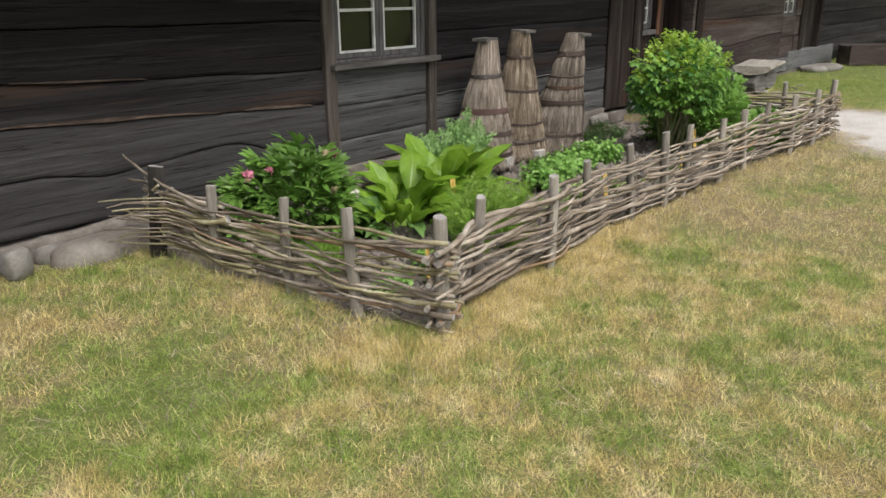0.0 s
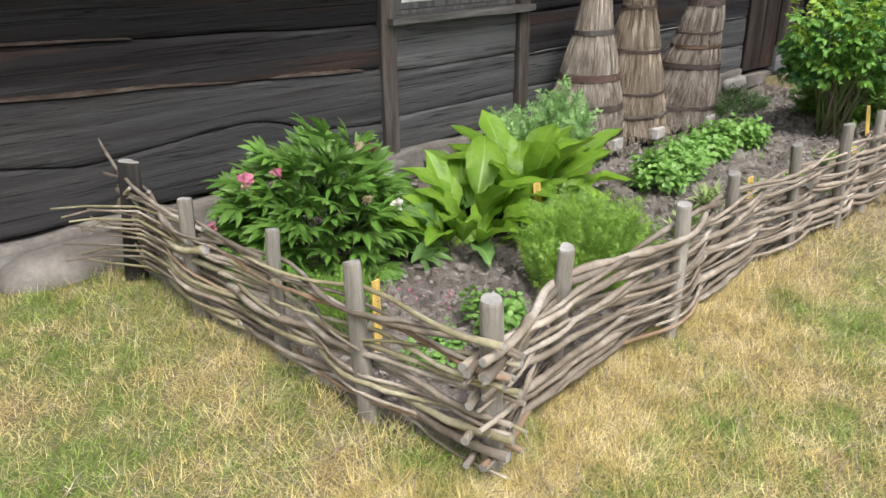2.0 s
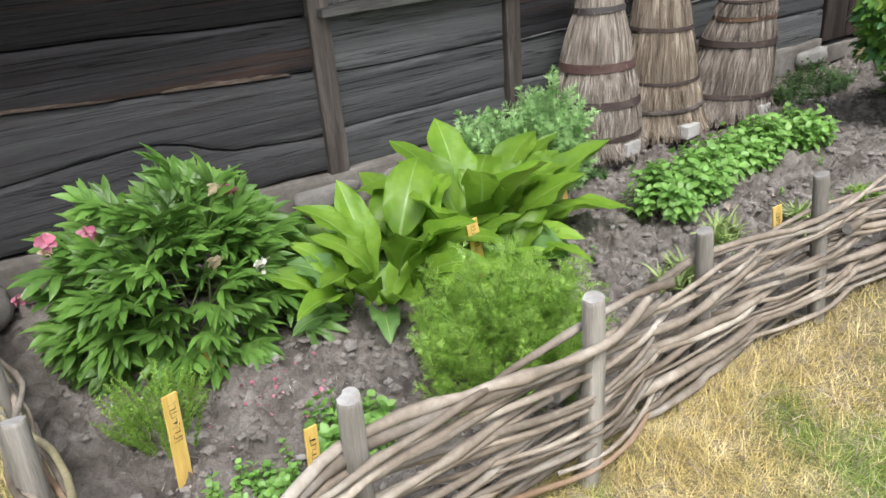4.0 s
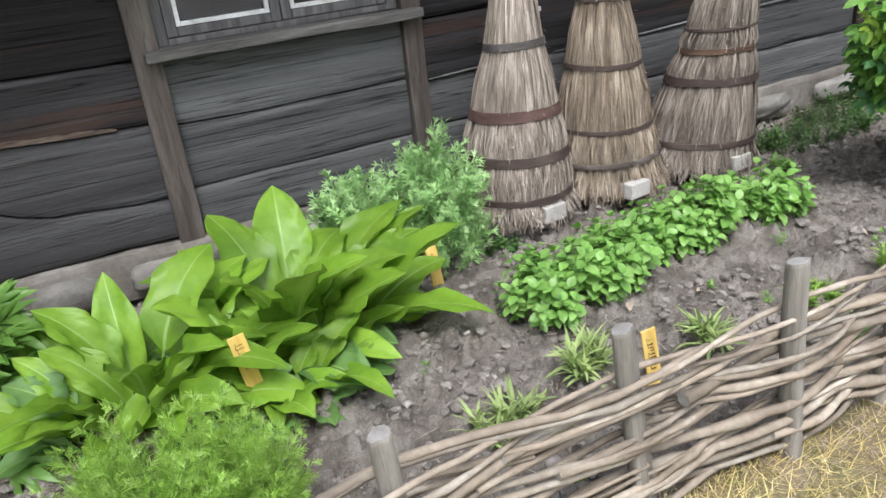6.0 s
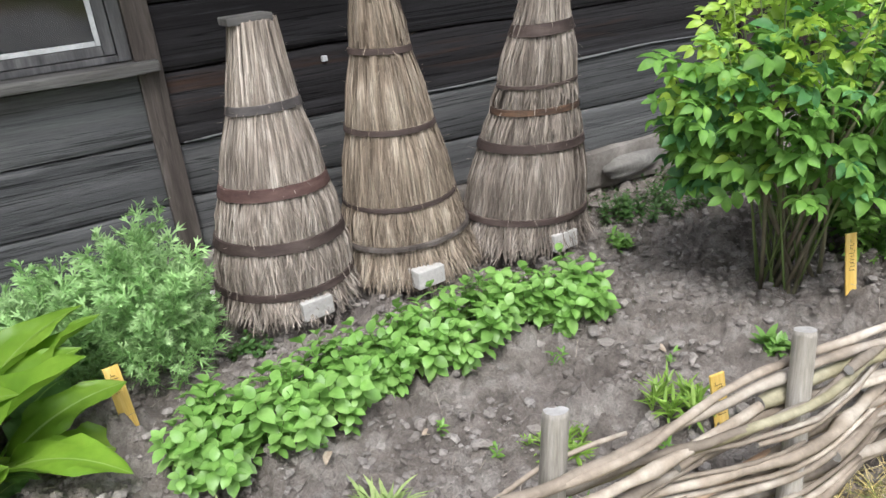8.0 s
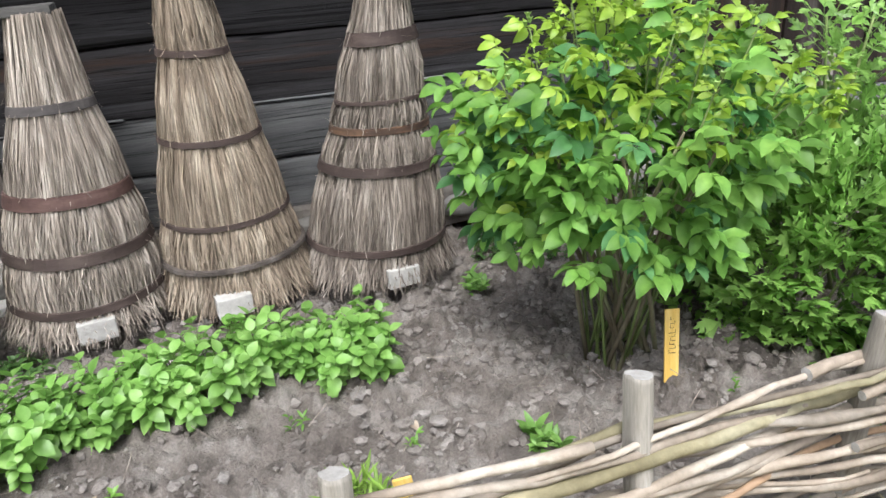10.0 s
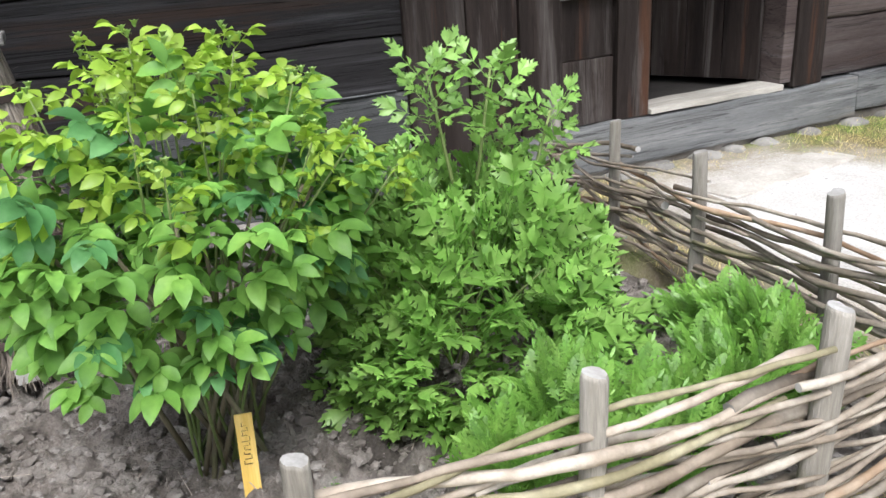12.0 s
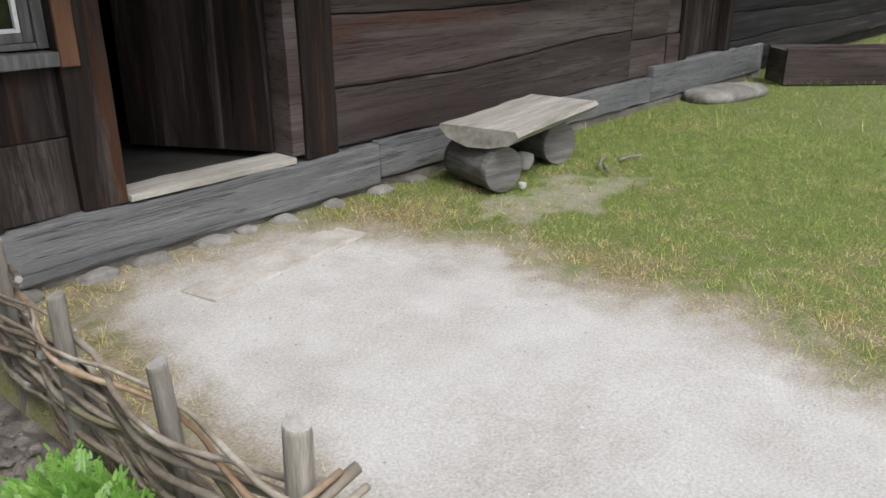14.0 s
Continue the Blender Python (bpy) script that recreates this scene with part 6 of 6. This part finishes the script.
def rose(x, y):
    rng = random.Random(91)
    pl = thing("rose_shrub", (x, y, soil_z(x, y)), "leafy old rose shrub with yellow-green young shoots", "shrub")
    shapes = [rose_leaf(k) for k in range(5)] + [rose_leaf(k + 9, 0.8) for k in range(3)]
    kinds = [(s, leaf_mesh("leaf", s, ("rose", "rose", "rose_blue")[k % 3] if k < 5 else "rose_young")) for k, s in enumerate(shapes)]
    spots = dome_spots(rng, 700, 0.62, 0.48, 1.22, 0.55, kinds, 0.36, 0.04, (0.6, 1.05), 5, 0.45, 0.78)
    final = []
    for k, m, p in spots:
        if rng.random() < 0.06 + 0.75 * max(0, (p.z - 0.72) / 0.36):
            k = 5 + rng.randrange(3)
        final.append((k, m))
    tips = []
    for k in range(22):
        a, q = rng.uniform(0, 6.283), rng.uniform(0.05, 0.6)
        t = Vector((q * math.cos(a), q * math.sin(a), 1.18 - 0.6 * q + rng.uniform(0.0, 0.14)))
        tips.append(t)
        for j in range(5):
            d = Vector((rng.uniform(-1, 1), rng.uniform(-1, 1), 0.5))
            final.insert(0, (5 + rng.randrange(3), Matrix.Translation(t - Vector((0, 0, 0.03 * j))) @ axes(d, (0, 0, 1), rng.uniform(-30, 30)) @ Matrix.Scale(rng.uniform(0.4, 0.8), 4)))
    fill(pl, "leaf", kinds, final, 300)
    ends = [(0.38 * math.cos(a), 0.34 * math.sin(a), 0.85) for a in np.linspace(0, 6.0, 14)]
    stems(pl, "cane", ends, 0.009, "cane", "woody rose cane", 0.11, 4)
    stems(pl, "twig", [tuple(t) for t in tips], 0.005, "stem", "", 0.1, 5)
    bud = leaf_mesh("bud", join([place(blade_grid(0.022, 0.012, 0.3, 0.8, 3, 2, 0.4, 0.6), pose(0, 0, 0, 0, -65, q * 72)) for q in range(5)]), "midrib")
    for t in tips:
        for j in range(3):
            part("bud", bud, pl, "", Matrix.Translation(t + Vector((rng.uniform(-0.02, 0.02), rng.uniform(-0.02, 0.02), 0.005 + 0.01 * j))))


rose(7.09, 3.08)


# lovage: tall divided leaves
def wedge(L, W, arch, seed):
    """A wedge-shaped leaflet, narrow at its base, cut into a few sharp teeth towards its tip."""
    rng = random.Random(seed)
    mid = (0.0, 0.2, 0.4, 0.52, 0.6, 0.72, 0.8, 1.0)
    edge = ((0.0, 0.03), (0.2, 0.16), (0.42, 0.36), (0.7, 0.5), (0.61, 0.33), (0.88, 0.33), (0.8, 0.17), (1.0, 0.008))
    verts, faces = [], []

    def lay(x, y):
        return (x * L, y * W, -arch * 0.5 * L * x * x + 0.32 * abs(y) * W)

    for x in mid:
        verts.append(lay(x, 0))
    for side in (1, -1):
        k = len(verts)
        for i, (x, y) in enumerate(edge):
            f = 1 + (rng.uniform(-0.12, 0.12) if 2 <= i <= 6 else 0)
            verts.append(lay(min(x * f, 1.02), side * y * f))
        for i in range(7):
            q = (i, i + 1, k + i + 1, k + i)
            faces.append(q if side > 0 else q[::-1])
    return np.array(verts), np.array(faces)


def lovage_leaf(seed, size=1.0):
    rng = random.Random(seed)
    shapes = [thin_stem(0.19 * size, 0.002)]
    for k, (x, a, s) in enumerate(((0.19, 0, 1.05), (0.18, 38, 0.9), (0.18, -40, 0.9), (0.125, 50, 0.95), (0.125, -48, 0.95), (0.07, 60, 0.85), (0.07, -60, 0.85))):
        L = rng.uniform(0.075, 0.11) * s * size
        shapes.append(place(wedge(L, L * 0.58, rng.uniform(0.1, 0.7), seed * 7 + k), pose(x * size, 0, 0.001 * k, rng.uniform(-20, 20), rng.uniform(-16, 14), a + rng.uniform(-8, 8))))
    return join(shapes)


def lovage(x, y):
    rng = random.Random(97)
    pl = thing("lovage_plant", (x, y, soil_z(x, y)), "large bushy lovage with glossy divided green leaves", "plant")
    kinds = [(s, leaf_mesh("leaf", s, "lovage")) for s in (lovage_leaf(k) for k in range(8))]
    spots = [(k, m) for k, m, p in dome_spots(rng, 780, 0.5, 0.46, 0.7, 0.04, kinds, 0.52, -0.18, (0.62, 0.95), None, 0.7, 1.0, 0.8)]
    tall = [(-0.12, -0.02, 1.03), (0.1, 0.0, 1.01), (0.31, 0.0, 0.85), (-0.28, -0.04, 0.8), (0.18, 0.1, 0.76)]
    for q, t in enumerate(tall):
        for j in range(13):
            a = 2.4 * j
            up = 1.3 - 0.09 * j
            spots.insert(0, (rng.randrange(8), Matrix.Translation(Vector(t) - Vector((0, 0, 0.013 * j + 0.03))) @ axes((math.cos(a), math.sin(a), up), (0, -0.6, 1), rng.uniform(-20, 20)) @ Matrix.Scale(rng.uniform(0.42, 0.68), 4)))
    fill(pl, "leaf", kinds, spots, 300)
    stems(pl, "stem", tall, 0.009, "stem", "tall green stalk", 0.1, 6)
    stems(pl, "stem", [(0.36 * math.cos(a), 0.34 * math.sin(a), 0.48) for a in np.linspace(0, 6.0, 12)], 0.006, "stem", "", 0.12, 7)


lovage(7.95, 3.12)


# fern-leaved herb along the far end of the bed
def fern(seed):
    rng = random.Random(seed)
    L = 0.22
    shapes = [thin_stem(L, 0.0016)]
    n = 11
    for k in range(n):
        u = 0.2 + 0.8 * k / n
        pl = 0.066 * math.sin(math.pi * min(0.97, 0.18 + 0.8 * u)) ** 0.8
        for s in (1, -1):
            m = pose(L * u, 0, 0.002, s * -18, rng.uniform(-10, 10), s * rng.uniform(46, 62))
            shapes.append(place(blade_grid(pl, 0.015, 0.5, 0.3, 3, 1, 0.5, 0.7), m))
            for q in (0.35, 0.65):
                for s2 in (1, -1):
                    shapes.append(place(blade_grid(pl * 0.42, 0.008, 0.2, 0.2, 2, 1, 0.6, 0.8), m @ pose(pl * q, 0, 0.0006, 0, 0, s2 * 50)))
    shapes.append(place(blade_grid(0.03, 0.012, 0.4, 0.3, 3, 2, 0.5, 0.6), pose(L, 0, 0)))
    v, f = join(shapes)
    v[:, 2] -= 1.6 * v[:, 0] ** 2
    return v, f


FERN = [fern(k) for k in range(5)]
herb_row("fern_leaved_herb", "dense bank of feathery fern-leaved green herb inside the fence", [(7.6, 2.4), (7.95, 2.4), (8.35, 2.42), (8.62, 2.5), (8.7, 2.66), (8.72, 2.84)], 0.19, 0.48, 520, FERN, "tansy", 61, 300, (0.5, 0.85), 0.6)
# ---- yellow plant markers ----
def marker(x, y, height, width, tilt, lean, turn, strokes, seed, label):
    st = thing("plant_marker", (x, y, soil_z(x, y) - 0.02), label, "plant marker", "yellow plant markers")
    m = pose(0, 0, 0, tilt, lean, turn)
    slat = part("stake", box_mesh("stake", -width / 2, width / 2, -0.004, 0.004, 0.0, height, M["yellow"], 0.002, 0.001, 2, seed), st, "yellow-painted wooden slat", m)
    rng = random.Random(seed)
    z = height - 0.02
    shapes = []
    for k in range(strokes):
        h = rng.uniform(0.008, 0.014)
        z -= h + 0.003
        if z < height * 0.35:
            break
        w = width * rng.uniform(0.25, 0.5)
        v = np.array([(-w / 2, 0, z), (w / 2, 0, z + rng.uniform(-0.005, 0.005)), (w / 2, 0, z + h * 0.16), (-w / 2, 0, z + h * 0.16)])
        shapes.append((v + np.array([rng.uniform(-0.003, 0.003), -0.0065, 0]), np.array([(0, 1, 2, 3)])))
        v2 = np.array([(-0.0008, 0, z), (0.0008, 0, z), (0.0008, 0, z + h), (-0.0008, 0, z + h)]) + np.array([rng.choice((-1, 1)) * w / 2, -0.0065, 0])
        shapes.append((v2, np.array([(0, 1, 2, 3)])))
    part("writing", bulk_mesh("writing", *join(shapes), M["ink"]), slat, "faded black handwriting")


marker(2.36, 2.82, 0.3, 0.05, -4, 6, 20, 9, 1, "yellow wooden plant marker with black handwriting in the earth")
marker(2.63, 2.47, 0.26, 0.042, -6, 8, 15, 12, 2, "leaning yellow plant marker beside green balm")
marker(3.76, 3.2, 0.36, 0.055, 0, -8, 0, 7, 3, "yellow plant marker half hidden by broad leaves")
marker(4.63, 3.64, 0.28, 0.052, -8, -2, 5, 6, 4, "yellow plant marker beside the wormwood")
marker(4.845, 2.56, 0.235, 0.05, -2, -7, -8, 9, 5, "short yellow plant marker close to the fence")
marker(6.2, 2.53, 0.225, 0.048, -2, -7, -10, 10, 6, "yellow plant marker by a green seedling")
marker(7.105, 2.8, 0.235, 0.046, -10, 2, -12, 12, 7, "tall yellow plant marker before the rose shrub")
marker(2.64, 3.3, 0.17, 0.05, -8, -7, 12, 6, 8, "weathered yellow marker under the peony leaves")


# ---- small traces ----
def fallen_petals():
    rng = random.Random(44)
    shapes = []
    for k in range(46):
        x, y = rng.gauss(2.72, 0.11), rng.gauss(3.02, 0.1)
        L = rng.uniform(0.012, 0.026)
        shapes.append(place(blade_grid(L, L * 0.7, 0.8, 0.4, 3, 2, 0.4, 0.6), Matrix.Translation((x, y, soil_z(x, y) + 0.012)) @ pose(0, 0, 0, rng.uniform(-30, 30), rng.uniform(-20, 20), rng.uniform(0, 360))))
    ob = new("fallen_petals", leaf_mesh("fallen_petals", join(shapes), "petal_pink"))
    tagged(ob, "scattered fallen pink petals on the earth", "petals", kind="stuff")


fallen_petals()
part("peg", box_mesh("peg", 5.785, 5.812, WALL - 0.022, WALL + 0.02, 0.868, 0.893, M["sash"], 0.005, 0.003, 1, 2), house, "small white peg in a log")


def dry_leaf(x, y, z, turn, seed):
    ob = new("dry_leaf", leaf_mesh("dry_leaf", blade_grid(0.05, 0.03, 0.9, 0.5, 5, 2, 0.15, 0.7, 0.1), "straw_gold"))
    ob.matrix_basis = pose(x, y, z, 8, -6, turn)
    tagged(ob, "curled brown fallen leaf on the earth", "leaf", "fallen leaves")


for k, (x, y) in enumerate(((5.42, 2.98), (4.1, 2.6), (6.02, 2.62), (5.15, 3.05), (6.3, 2.95))):
    dry_leaf(x, y, soil_z(x, y) + 0.018, k * 75, k)
